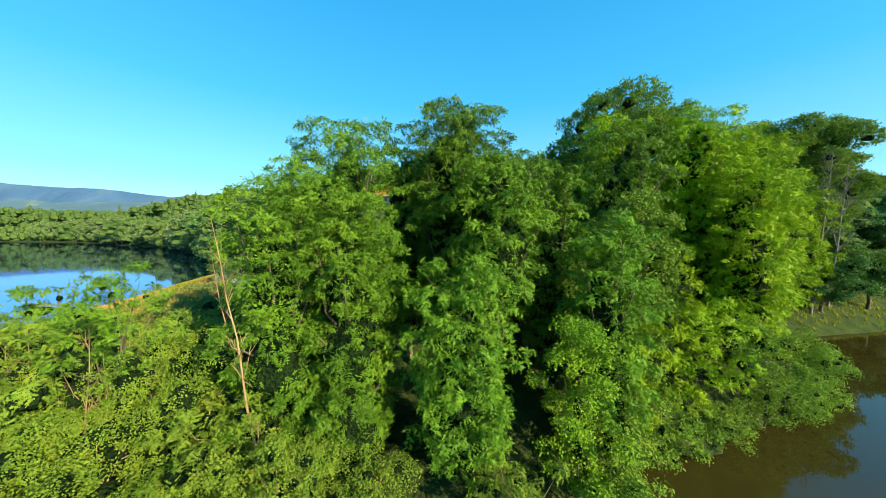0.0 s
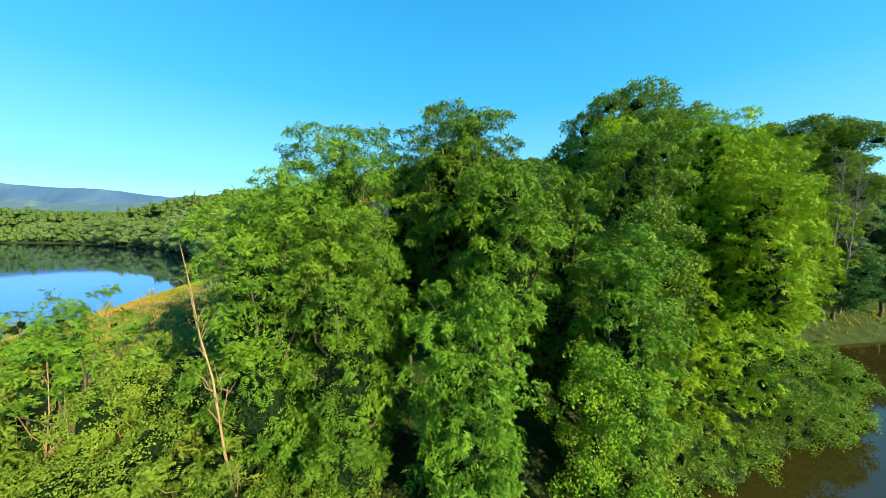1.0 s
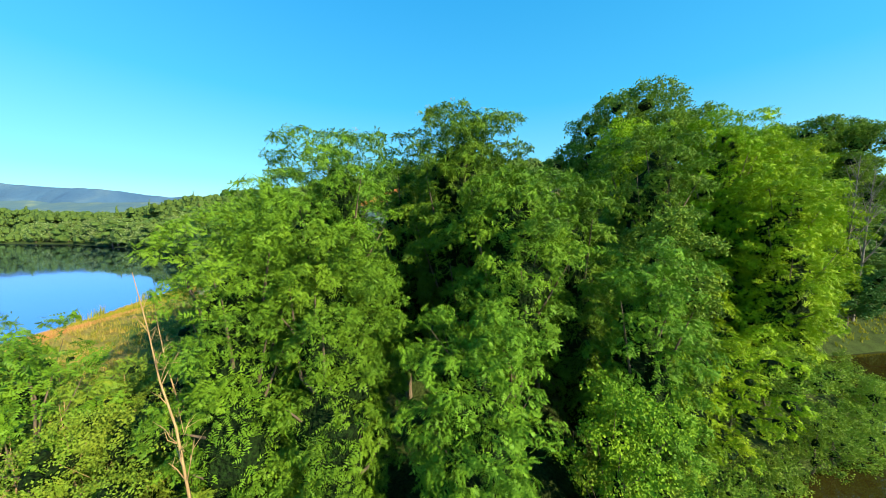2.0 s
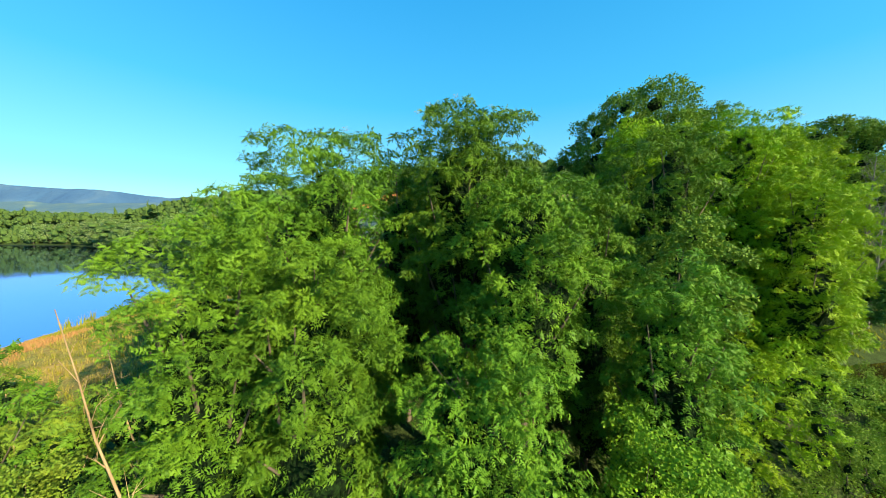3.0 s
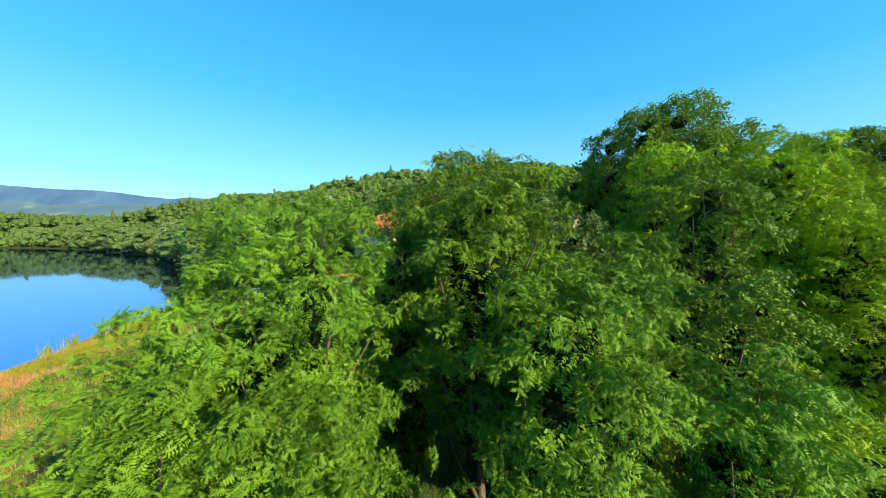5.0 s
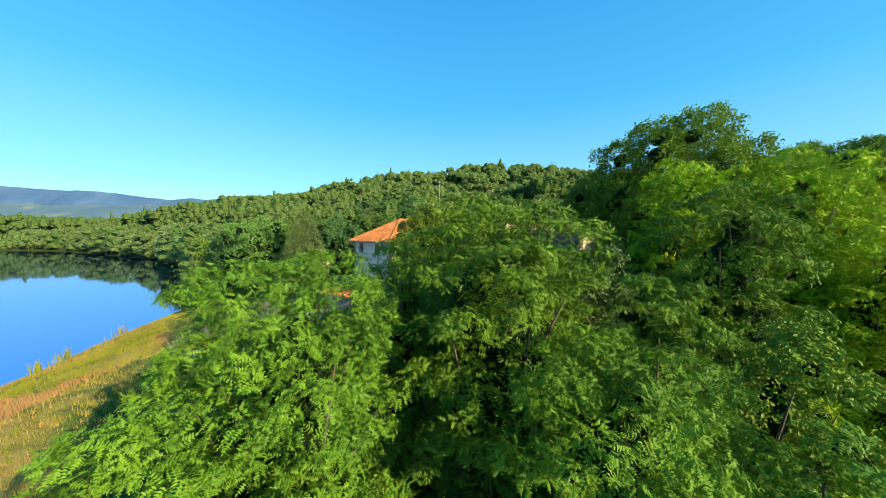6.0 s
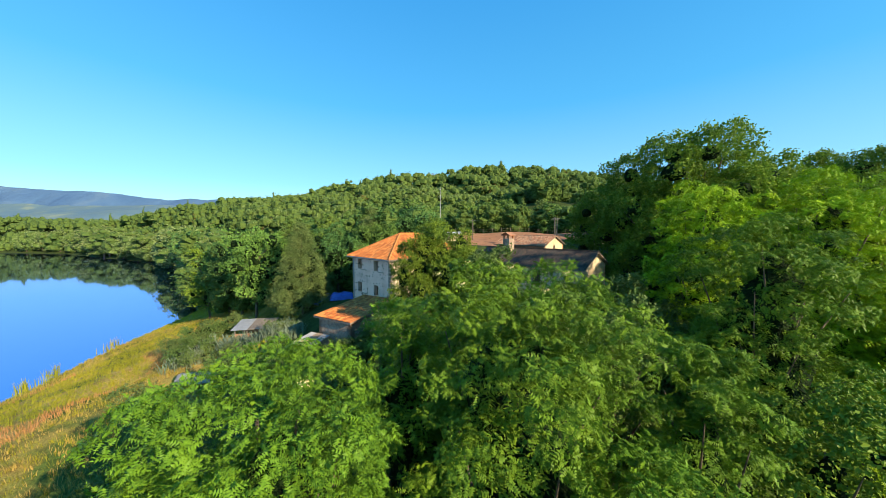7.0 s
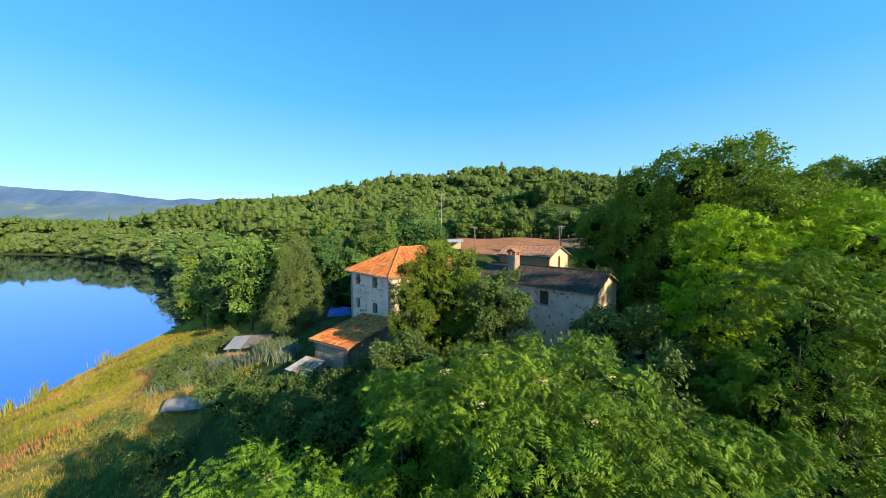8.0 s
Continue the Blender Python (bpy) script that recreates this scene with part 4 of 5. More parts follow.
def tile_arrays(origin, along, up, inside, width, depth, rng, pitch=0.23, row=0.42):
    """Curved roof tiles in overlapping courses on a slope: origin at its lower corner, along the eave, up the slope; inside(a, b) says where the roof is."""
    along, up = np.array(along, float), np.array(up, float)
    up /= np.linalg.norm(up)
    nrm = np.cross(along, up)
    if nrm[2] < 0:
        nrm = -nrm
    arc = np.linspace(0, np.pi, 5)
    vs, fs, n = [], [], 0
    for r in range(int(depth / row) + 1):
        for c in range(int(width / pitch) + 1):
            a, b = (c + 0.5) * pitch, r * row
            if not inside(a, b + row * 0.5):
                continue
            da, db, tilt = rng.normal(0, 0.012), rng.normal(0, 0.02), rng.uniform(0.0, 0.018)
            for end, lift in ((b - 0.03 + db, tilt + 0.012), (b + row + db, 0.0)):
                for t in arc:
                    vs.append(np.array(origin) + along * (a + da + math.cos(t) * pitch * 0.5) + up * end + nrm * (math.sin(t) * 0.085 + lift))
            for k in range(4):
                fs.append((n + k, n + k + 1, n + 6 + k, n + 5 + k))
            n += 10
    return np.array(vs), np.array(fs)


def window(parent, x, z, w, h, shut=True, at=None, label=""):
    """A window in a wall whose outer face is local y = 0: frame, pane, sill and two shutter leaves."""
    fr = bmesh.new()
    t = 0.07
    for lo, hi in (((x - w / 2, 0.16, z - h / 2), (x - w / 2 + t, 0.24, z + h / 2)), ((x + w / 2 - t, 0.16, z - h / 2), (x + w / 2, 0.24, z + h / 2)),
                   ((x - w / 2 + t, 0.16, z + h / 2 - t), (x + w / 2 - t, 0.24, z + h / 2)), ((x - w / 2 + t, 0.16, z - h / 2), (x + w / 2 - t, 0.24, z - h / 2 + t)),
                   ((x - 0.03, 0.155, z - h / 2 + t), (x + 0.03, 0.235, z + h / 2 - t))):
        box(fr, lo, hi)
    win = part("window", bm_mesh("window_frame", fr, SHUTTER), parent, label, at)
    part("pane", box_mesh("pane", (x - w / 2 + t, 0.19, z - h / 2 + t), (x + w / 2 - t, 0.20, z + h / 2 - t), DARK_GLASS), win)
    part("sill", box_mesh("sill", (x - w / 2 - 0.1, -0.10, z - h / 2 - 0.09), (x + w / 2 + 0.1, 0.16, z - h / 2 - 0.003), STONE, 0.01), win)
    if shut:
        for a, b in ((x - w / 2 + 0.02, x - 0.012), (x + 0.012, x + w / 2 - 0.02)):
            bm = bmesh.new()
            box(bm, (a, 0.07, z - h / 2 + 0.02), (b, 0.10, z + h / 2 - 0.02))
            for k in range(9):
                zz = z - h / 2 + 0.09 + k * (h - 0.18) / 9
                box(bm, (a + 0.05, 0.045, zz), (b - 0.05, 0.068, zz + (h - 0.18) / 9 * 0.55))
            part("shutter", bm_mesh("shutter", bm, SHUTTER), win)
    return win


def roof_plate(name, pts, mat, thick=0.14):
    """The boarded slab under the tiles, from its corner points in order."""
    bm = bmesh.new()
    top = [bm.verts.new(p) for p in pts]
    low = [bm.verts.new((p[0], p[1], p[2] - thick)) for p in pts]
    bm.faces.new(top)
    bm.faces.new(low[::-1])
    n = len(pts)
    for k in range(n):
        bm.faces.new((top[k], low[k], low[(k + 1) % n], top[(k + 1) % n]))
    return bm_mesh(name, bm, mat)


def rect_inside(w, d):
    return lambda a, b: 0 <= a <= w and b <= d


def tri_inside(w, d):
    return lambda a, b: 0 <= b <= d and a >= w / 2 * b / d and a <= w - w / 2 * b / d


def trapeze_inside(w, d, run):
    return lambda a, b: 0 <= b <= d and a >= run * b / d and a <= w - run * b / d


_t = np.random.default_rng(77)

# local x runs along the sunny wall, local y along the shaded front wall, the corner at the origin


def build_farmhouse():
    house = new("farmhouse")
    z0 = -4.5
    house.matrix_basis = pose(-7.9, 48.9, 0, 0, 0, 45)
    W, D, top = 14.0, 9.0, 4.95
    rows = (3.95, 0.75)
    front_holes = [(y - 0.5, y + 0.5, z - 0.68, z + 0.68) for y in (1.9, 5.9) for z in rows]
    side_holes = [(x - 0.5, x + 0.5, z - 0.68, z + 0.68) for x in (2.2, 6.0, 10.4) for z in rows]
    front = part("wall", wall_mesh("wall_front", D, z0, top, front_holes, PLASTER), house, "grey weathered plaster wall with exposed stones", pose(0, D, 0, 0, 0, -90))
    side = part("wall", wall_mesh("wall_side", W - 0.9, z0, top, [(a - 0.45, b - 0.45, c, d) for a, b, c, d in side_holes], WARM_PLASTER), house, "sunlit cream plaster wall", pose(0.45, 0, 0))
    part("wall", wall_mesh("wall_back", W - 0.9, z0, top, [], PLASTER), house, "", pose(W - 0.45, D, 0, 0, 0, 180))
    part("wall", wall_mesh("wall_far", D, z0, top, [], PLASTER), house, "", pose(W, 0, 0, 0, 0, 90))
    for y in (1.9, 5.9):
        for z in rows:
            window(front, D - y, z, 1.0, 1.36, True, None, "brown shuttered window with a stone sill")
    for x in (2.2, 6.0, 10.4):
        for z in rows:
            window(side, x - 0.45, z, 1.0, 1.36, True, None, "brown shuttered window with a stone sill")
    o, rise = 0.55, 3.1
    e = [(-o, -o), (W + o, -o), (W + o, D + o), (-o, D + o)]
    run = 5.0
    ends = [np.array((run, D / 2, top + rise)), np.array((W - run, D / 2, top + rise))]
    for k in range(4):
        a, b = e[k], e[(k + 1) % 4]
        peaks = {0: (ends[1], ends[0]), 1: (ends[1],), 2: (ends[0], ends[1]), 3: (ends[0],)}[k]
        ob = part("roof", roof_plate("roof", [(*a, top), (*b, top), *[tuple(p) for p in peaks]], TIMBER), house, "hipped roof of orange clay tiles")
        along = np.array([b[0] - a[0], b[1] - a[1], 0.0])
        w = np.linalg.norm(along)
        along /= w
        mid = (np.array((*a, top)) + np.array((*b, top))) / 2
        up = sum(peaks) / len(peaks) - mid
        d = np.linalg.norm(up)
        v, f = tile_arrays((*a, top + 0.03), along, up, tri_inside(w, d) if k % 2 else trapeze_inside(w, d, run + o), w, d, _t)
        tagged(part("roof_tiles", mesh_np("roof_tiles", v, f, TILE_RED, True), ob), kind="stuff")
        foot, tip = np.array((*a, top + 0.06)), ends[0 if k in (0, 3) else 1] + (0, 0, 0.07)
        hip = tube_arrays([foot, (foot + tip) / 2, tip], [0.13, 0.13, 0.13], 8)
        part("hip_ridge", mesh_np("hip_ridge", *hip, TILE_RED, True), ob)
        if k == 0:
            top_ridge = tube_arrays([ends[0] + (0, 0, 0.07), sum(ends) / 2 + (0, 0, 0.05), ends[1] + (0, 0, 0.07)], [0.14] * 3, 8)
            part("ridge_tiles", mesh_np("ridge_tiles", *top_ridge, TILE_RED, True), ob)
    # rough corner stones
    for k in range(20):
        z = z0 + 0.1 + k * 0.46
        ln = 0.5 if k % 2 else 0.32
        q = box_mesh("quoin", (-0.035, -0.035, z), (ln, 0.30, z + 0.40), STONE, 0.03)
        part("quoin", q, house)
        q = box_mesh("quoin", (-0.035, D - 0.30, z), (0.2 + ln * 0.3, D + 0.035, z + 0.40), STONE, 0.03)
        part("quoin", q, house)
    # gutters and a downpipe
    g = tube_arrays([(-o - 0.05, -o, top - 0.04), (-o - 0.05, D + o, top - 0.04)], [0.07, 0.07], 8)
    part("gutter", mesh_np("gutter", *g, GREY_METAL, True), house)
    g = tube_arrays([(-0.12, D - 0.5, top - 0.1), (-0.12, D - 0.5, z0)], [0.05, 0.05], 8)
    part("downpipe", mesh_np("downpipe", *g, GREY_METAL, True), house)
    tagged(house, "old two-storey stone farmhouse with a hipped orange tile roof", "house")


def build_annex():
    """The low tiled store before the farmhouse."""
    ax = -30.0
    ob = new("annex")
    ob.matrix_basis = pose(-14.7, 43.9, 0, 0, 0, ax)
    L, Wd, z0, low, high = 4.7, 7.0, -5.0, -0.55, 0.3
    part("wall", wall_mesh("wall", L, z0, low - 0.12, [(1.6, 2.6, z0, z0 + 2.0)], STONE), ob, "rough stone wall")
    part("wall", wall_mesh("wall", Wd, z0, low - 0.12, [], STONE), ob, "", pose(0, Wd, 0, 0, 0, -90))
    part("wall", wall_mesh("wall", Wd, z0, low - 0.12, [], STONE), ob, "", pose(L, 0, 0, 0, 0, 90))
    door = part("door", box_mesh("door", (1.62, 0.12, z0), (2.58, 0.18, z0 + 1.98), SHUTTER, 0.01), ob, "plain brown plank door")
    part("handle", box_mesh("handle", (2.45, 0.06, z0 + 0.98), (2.49, 0.118, z0 + 1.1), GREY_METAL), door)
    o = 0.4
    roof = part("roof", roof_plate("roof", [(-o, -o, low), (L + o, -o, low), (L + o, Wd, high), (-o, Wd, high)], TIMBER), ob, "sloping roof of orange clay tiles")
    up = np.array([0, Wd + o, high - low])
    v, f = tile_arrays((-o, -o, low + 0.03), (1, 0, 0), up, rect_inside(L + 2 * o, Wd + o), L + 2 * o, Wd + o, _t)
    tagged(part("roof_tiles", mesh_np("roof_tiles", v, f, TILE_RED, True), roof), kind="stuff")
    tagged(ob, "low stone outbuilding with a sloping orange tile roof", "shed")


def gabled(name, label, m, W, D, z0, top, rise, wall_mat, tiles, front_windows=(), arch=None, o=0.4, wlabel=""):
    """A gabled building: front wall on local x = 0 (along y), gable on y = 0 (along x)."""
    ob = new(name)
    ob.matrix_basis = m
    holes = [(D - y - w / 2, D - y + w / 2, z - h / 2, z + h / 2) for y, z, w, h in front_windows]
    front = part("wall", wall_mesh("wall", D, z0, top, holes, wall_mat), ob, wlabel, pose(0, D, 0, 0, 0, -90))
    for y, z, w, h in front_windows:
        window(front, D - y, z, w, h, True, None, "reddish brown shuttered window")
    gh = [] if not arch else [(arch[0] - arch[1] / 2 - 0.45, arch[0] + arch[1] / 2 - 0.45, arch[2], arch[3])]
    part("wall", wall_mesh("gable", W - 0.9, z0, top, gh, WARM_PLASTER), ob, "sunlit yellow plaster gable", pose(0.45, 0, 0))
    for y in (0.0, D - 0.45):
        bm = bmesh.new()
        pts = [(0, top), (W, top), (W / 2, top + rise)]
        a = [bm.verts.new((x, y, z)) for x, z in pts]
        b = [bm.verts.new((x, y + 0.45, z)) for x, z in pts]
        bm.faces.new(a)
        bm.faces.new(b[::-1])
        for k in range(3):
            bm.faces.new((a[k], b[k], b[(k + 1) % 3], a[(k + 1) % 3]))
        part("gable_peak", bm_mesh("gable_peak", bm, WARM_PLASTER), ob)
    part("wall", wall_mesh("wall", W - 0.9, z0, top, [], wall_mat), ob, "", pose(W - 0.45, D, 0, 0, 0, 180))
    part("wall", wall_mesh("wall", D, z0, top, [], wall_mat), ob, "", pose(W, 0, 0, 0, 0, 90))
    if arch:
        x, w, za, zb = arch
        n = 9
        bm = bmesh.new()
        pts = [(x - w / 2, za), (x + w / 2, za)] + [(x + w / 2 * math.cos(math.pi * k / n), zb - w / 2 + w / 2 * math.sin(math.pi * k / n)) for k in range(n + 1)]
        fr = [bm.verts.new((px, 0.2, pz)) for px, pz in pts]
        bk = [bm.verts.new((px, 0.26, pz)) for px, pz in pts]
        bm.faces.new(fr)
        bm.faces.new(bk[::-1])
        for k in range(len(pts)):
            j = (k + 1) % len(pts)
            bm.faces.new((fr[k], bk[k], bk[j], fr[j]))
        part("arched_door", bm_mesh("arched_door", bm, SHUTTER), ob, "dark arched wooden door")
        for s in (-1, 1):  # spandrels that round the opening's head
            bm = bmesh.new()
            c = [(x + s * w / 2, zb), *[(x + s * w / 2 * math.cos(math.pi / 2 * k / 6), zb - w / 2 + w / 2 * math.sin(math.pi / 2 * k / 6)) for k in range(7)]]
            a = [bm.verts.new((px, 0.0, pz)) for px, pz in c]
            b = [bm.verts.new((px, 0.19, pz)) for px, pz in c]
            bm.faces.new(a)
            bm.faces.new(b[::-1])
            for k in range(len(c)):
                j = (k + 1) % len(c)
                bm.faces.new((a[k], b[k], b[j], a[j]))
            part("arch_spandrel", bm_mesh("arch_spandrel", bm, WARM_PLASTER), ob)
    sl = rise / (W / 2)
    for k, (xe, xr) in enumerate(((-o, W / 2), (W + o, W / 2))):
        ze = top - o * sl + 0.02
        zr = top + rise + 0.02
        pts = [(xe, -o, ze), (xe, D + o, ze), (xr, D + o, zr), (xr, -o, zr)]
        roof = part("roof", roof_plate("roof", pts, TIMBER, 0.1), ob)
        up = np.array([xr - xe, 0, zr - ze])
        d = np.linalg.norm(up)
        v, f = tile_arrays((xe, -o, ze + 0.03), (0, 1, 0), up, rect_inside(D + 2 * o, d), D + 2 * o, d, _t)
        tagged(part("roof_tiles", mesh_np("roof_tiles", v, f, tiles, True), roof), kind="stuff")
    rid = tube_arrays([(W / 2, -o, top + rise + 0.06), (W / 2, D / 2, top + rise + 0.05), (W / 2, D + o, top + rise + 0.06)], [0.13] * 3, 8)
    part("ridge_tiles", mesh_np("ridge_tiles", *rid, tiles, True), ob)
    return tagged(ob, label, "house")


def build_chimney():
    ob = new("chimney")
    ob.matrix_basis = pose(6.6, 48.6, 5.6, 0, 0, 45)
    part("shaft", box_mesh("shaft", (-0.55, -0.45, 0), (0.55, 0.45, 2.0), STONE, 0.02), ob)
    for x, y in ((-0.45, -0.35), (0.45, -0.35), (-0.45, 0.35), (0.45, 0.35)):
        part("pillar", box_mesh("pillar", (x - 0.1, y - 0.1, 2.0), (x + 0.1, y + 0.1, 2.4), BRICK), ob)
    part("cap", roof_plate("cap", [(-0.75, -0.65, 2.42), (0.75, -0.65, 2.42), (0.75, 0.0, 2.78), (-0.75, 0.0, 2.78)], TILE_OLD, 0.07), ob)
    part("cap", roof_plate("cap", [(-0.75, 0.65, 2.42), (0.75, 0.65, 2.42), (0.75, 0.004, 2.78), (-0.75, 0.004, 2.78)], TILE_OLD, 0.07), ob)
    tagged(ob, "plastered chimney with a small tiled cap on the long roof", "chimney")


build_farmhouse()
build_annex()
gabled("long_farm_building", "long low farm building with a dark mossy tile roof", pose(11.8, 40.2, 0, 0, 0, 45), 6.6, 13.0, -3.2, 5.0, 1.35, PLASTER, TILE_DARK,
       [(4.7, 3.75, 0.95, 1.35)], wlabel="cream plaster wall in the shade")
gabled("chapel_barn", "small yellow gabled building with an arched door", pose(16.3, 64.9, 0, 0, 0, 45), 7.6, 10.0, 1.0, 6.0, 1.5, BRICK, TILE_OLD, arch=(3.8, 1.0, 3.6, 5.9))
build_chimney()


def build_hut():
    ob = new("garden_hut")
    x, y = -29.6, 52.4
    z = land_at(x + 2, y + 1) - 0.2
    ob.matrix_basis = pose(x, y, z, 0, 0, 12)
    h = -4.8 - z
    for a in np.linspace(0, 4.4, 4):
        for b in (0.0, 2.6):
            part("post", box_mesh("post", (a - 0.06, b - 0.06, 0), (a + 0.06, b + 0.06, h - 0.02), TIMBER), ob)
    part("wall", box_mesh("wall", (0.06, 0.02, 0), (4.34, 0.10, h * 0.55), BRICK, 0.01), ob, "orange brick parapet")
    part("wall", box_mesh("wall", (0.06, 2.5, 0), (4.34, 2.58, h - 0.1), BRICK, 0.01), ob)
    for k in range(5):
        part("roof_sheet", roof_plate("roof_sheet", [(-0.3 + k * 1.0, -0.5, h), (0.68 + k * 1.0, -0.5, h), (0.68 + k * 1.0, 3.1, h + 0.5), (-0.3 + k * 1.0, 3.1, h + 0.5)], GREY_METAL if k < 2 else TIMBER, 0.05), ob)
    tagged(ob, "small garden hut with patched sheet roof and brick wall", "shed")


def build_low_roof():
    ob = new("tarpaulin_shelter")
    x, y = -30.6, 43.6
    z = land_at(x + 2, y)
    ob.matrix_basis = pose(x, y, z, 0, 0, 8)
    n = 12
    bm = bmesh.new()
    rows = []
    for i in range(n + 1):
        f = i / n
        rows.append([bm.verts.new((7.4 * f, 2.4 * j / 5, 0.75 + 0.75 * math.sin(math.pi * (j / 5)) + 0.04 * math.sin(f * 17 + j))) for j in range(6)])
    for i in range(n):
        for j in range(5):
            bm.faces.new((rows[i][j], rows[i + 1][j], rows[i + 1][j + 1], rows[i][j + 1]))
    bmesh.ops.solidify(bm, geom=bm.faces[:], thickness=0.03)
    part("sheet", bm_mesh("sheet", bm, PALE_METAL, True), ob, "pale blue-grey tarpaulin")
    for a in (0.1, 3.7, 7.3):
        for b in (0.1, 2.3):
            part("post", box_mesh("post", (a - 0.04, b - 0.04, -0.2), (a + 0.04, b + 0.04, 0.74), TIMBER), ob)
    tagged(ob, "low shelter roofed with a pale tarpaulin in the garden", "shelter")


def build_tarp(x, y, sx, sy, h, rot):
    """Goods heaped under a creased blue sheet."""
    n = 12
    bm = bmesh.new()
    rows = []
    for i in range(n + 1):
        row = []
        for j in range(n + 1):
            u, v = i / n * 2 - 1, j / n * 2 - 1
            k = max(abs(u), abs(v))
            z = h * (1 - k ** 6) * (0.75 + 0.3 * noise.noise((u * 2.2, v * 2.2, x)))
            row.append(bm.verts.new((u * sx / 2, v * sy / 2, max(0.0, z))))
        rows.append(row)
    for i in range(n):
        for j in range(n):
            bm.faces.new((rows[i][j], rows[i + 1][j], rows[i + 1][j + 1], rows[i][j + 1]))
    ob = new("tarpaulin", bm_mesh("tarpaulin", bm, BLUE_TARP, True))
    ob.matrix_basis = pose(x, y, land_at(x, y) + 0.02, 0, 0, rot)
    tagged(ob, "bright blue tarpaulin over stored goods beside the farmhouse", "tarpaulin")


def build_canopy():
    """A makeshift roof of pale corrugated sheets leaning on the store."""
    ob = new("sheet_canopy")
    z = land_at(-14.5, 41.0)
    ob.matrix_basis = pose(-16.6, 41.9, z, 0, 0, -30)
    h = -2.3 - z
    for k in range(3):
        v, f = [], []
        for i in range(13):
            x = 0.02 + k * 0.98 + i * 0.078
            c = 0.03 * math.cos(i * math.pi)
            v += [(x, -0.2, h - 0.45 + c + 0.06 * (k % 2)), (x, 2.2, h + c + 0.05 * k)]
        f = [(2 * i, 2 * i + 2, 2 * i + 3, 2 * i + 1) for i in range(12)]
        part("corrugated_sheet", mesh_np("corrugated_sheet", v, f, GREY_METAL if k != 1 else TIMBER), ob)
    for a in (0.1, 2.8):
        part("post", box_mesh("post", (a - 0.05, -0.05, -0.2), (a + 0.05, 0.05, h - 0.5), TIMBER), ob)
        part("post", box_mesh("post", (a - 0.05, 2.0, -0.2), (a + 0.05, 2.1, h - 0.1), TIMBER), ob)
    tagged(ob, "makeshift canopy of pale corrugated sheets beside the store", "shelter")


build_canopy()
build_hut()
build_low_roof()
build_tarp(-16.2, 56.5, 3.6, 2.4, 1.1, 20)
build_tarp(-20.0, 59.0, 3.0, 2.4, 1.9, 50)


def build_pole(name, label, x, y, top, r=0.11, bars=0, mat=None):
    z = land_at(x, y)
    ob = new(name)
    ob.location = (x, y, z)
    v, f = tube_arrays([(0, 0, -0.3), (0.02, 0, (top - z) / 2), (0, 0, top - z)], [r, r * 0.85, r * 0.6], 8)
    part("shaft", mesh_np("shaft", v, f, mat or TIMBER, True), ob)
    for k in range(bars):
        zz = top - z - 0.4 - 1.1 * k
        part("crossbar", box_mesh("crossbar", (-0.9 + 0.12 * k, -0.03, zz), (0.9 - 0.12 * k, 0.03, zz + 0.06), GREY_METAL), ob)
    tagged(ob, label, "pole")


build_pole("antenna_mast", "tall thin grey aerial mast with crossbars", -2.0, 98.0, 20.4, 0.10, 3, GREY_METAL)
build_pole("utility_pole", "weathered wooden utility pole beside the field", 21.0, 73.0, 11.2, 0.13, 1)
build_pole("utility_pole", "weathered wooden utility pole beside the field", 6.5, 92.0, 11.4, 0.13, 1)
build_pole("utility_pole", "weathered wooden utility pole beside the field", 25.5, 84.0, 11.6, 0.13, 1)


def build_field():
    xs, ys = np.linspace(3, 48, 40), np.linspace(82, 112, 40)
    gx, gy = np.meshgrid(xs, ys, indexing="ij")
    gz = land(gx, gy) + 0.10 + 0.06 * np.sin(gy * 5.2)
    n, m = gx.shape
    i, j = np.meshgrid(np.arange(n - 1), np.arange(m - 1), indexing="ij")
    a = i * m + j
    f = np.stack([a, a + m, a + m + 1, a + 1], -1).reshape(-1, 4)
    tagged(new("field", mesh_np("field", np.stack([gx, gy, gz], -1).reshape(-1, 3), f, SOIL, True)), "bare reddish brown ploughed field behind the farm", "field", kind="structure")
    fence = new("fence")
    fence.location = (3, 113, land_at(3, 113))
    for k in range(16):
        x = k * 3.0
        z = land_at(3 + x, 113) - fence.location.z
        part("post", box_mesh("post", (x - 0.05, -0.05, z - 0.1), (x + 0.05, 0.05, z + 1.5), TIMBER), fence)
    for h in (0.6, 1.2):
        pts = [(k * 3.0, 0.06, land_at(3 + k * 3.0, 113) - fence.location.z + h) for k in range(16)]
        part("rail", mesh_np("rail", *tube_arrays(pts, [0.012] * 16, 5), TIMBER, True), fence)
    tagged(fence, "plain post and rail fence along the field", "fence")


def build_carport():
    ob = new("carport")
    x, y = -0.6, 84.0
    z = land_at(x + 1.5, y)
    ob.location = (x, y, z)
    for a in (0.1, 3.4):
        for b in (0.1, 2.9):
            part("post", box_mesh("post", (a - 0.06, b - 0.06, -0.2), (a + 0.06, b + 0.06, 2.2), TIMBER), ob)
    part("roof", roof_plate("roof", [(-0.2, -0.2, 2.25), (3.8, -0.2, 2.35), (3.8, 3.2, 2.85), (-0.2, 3.2, 2.75)], PALE_METAL, 0.08), ob, "white sheet roof")
    part("wall", box_mesh("wall", (0.16, 2.86, 0), (3.3, 2.94, 2.1), WARM_PLASTER), ob)
    tagged(ob, "open shelter with a white sheet roof beside the field", "shed")


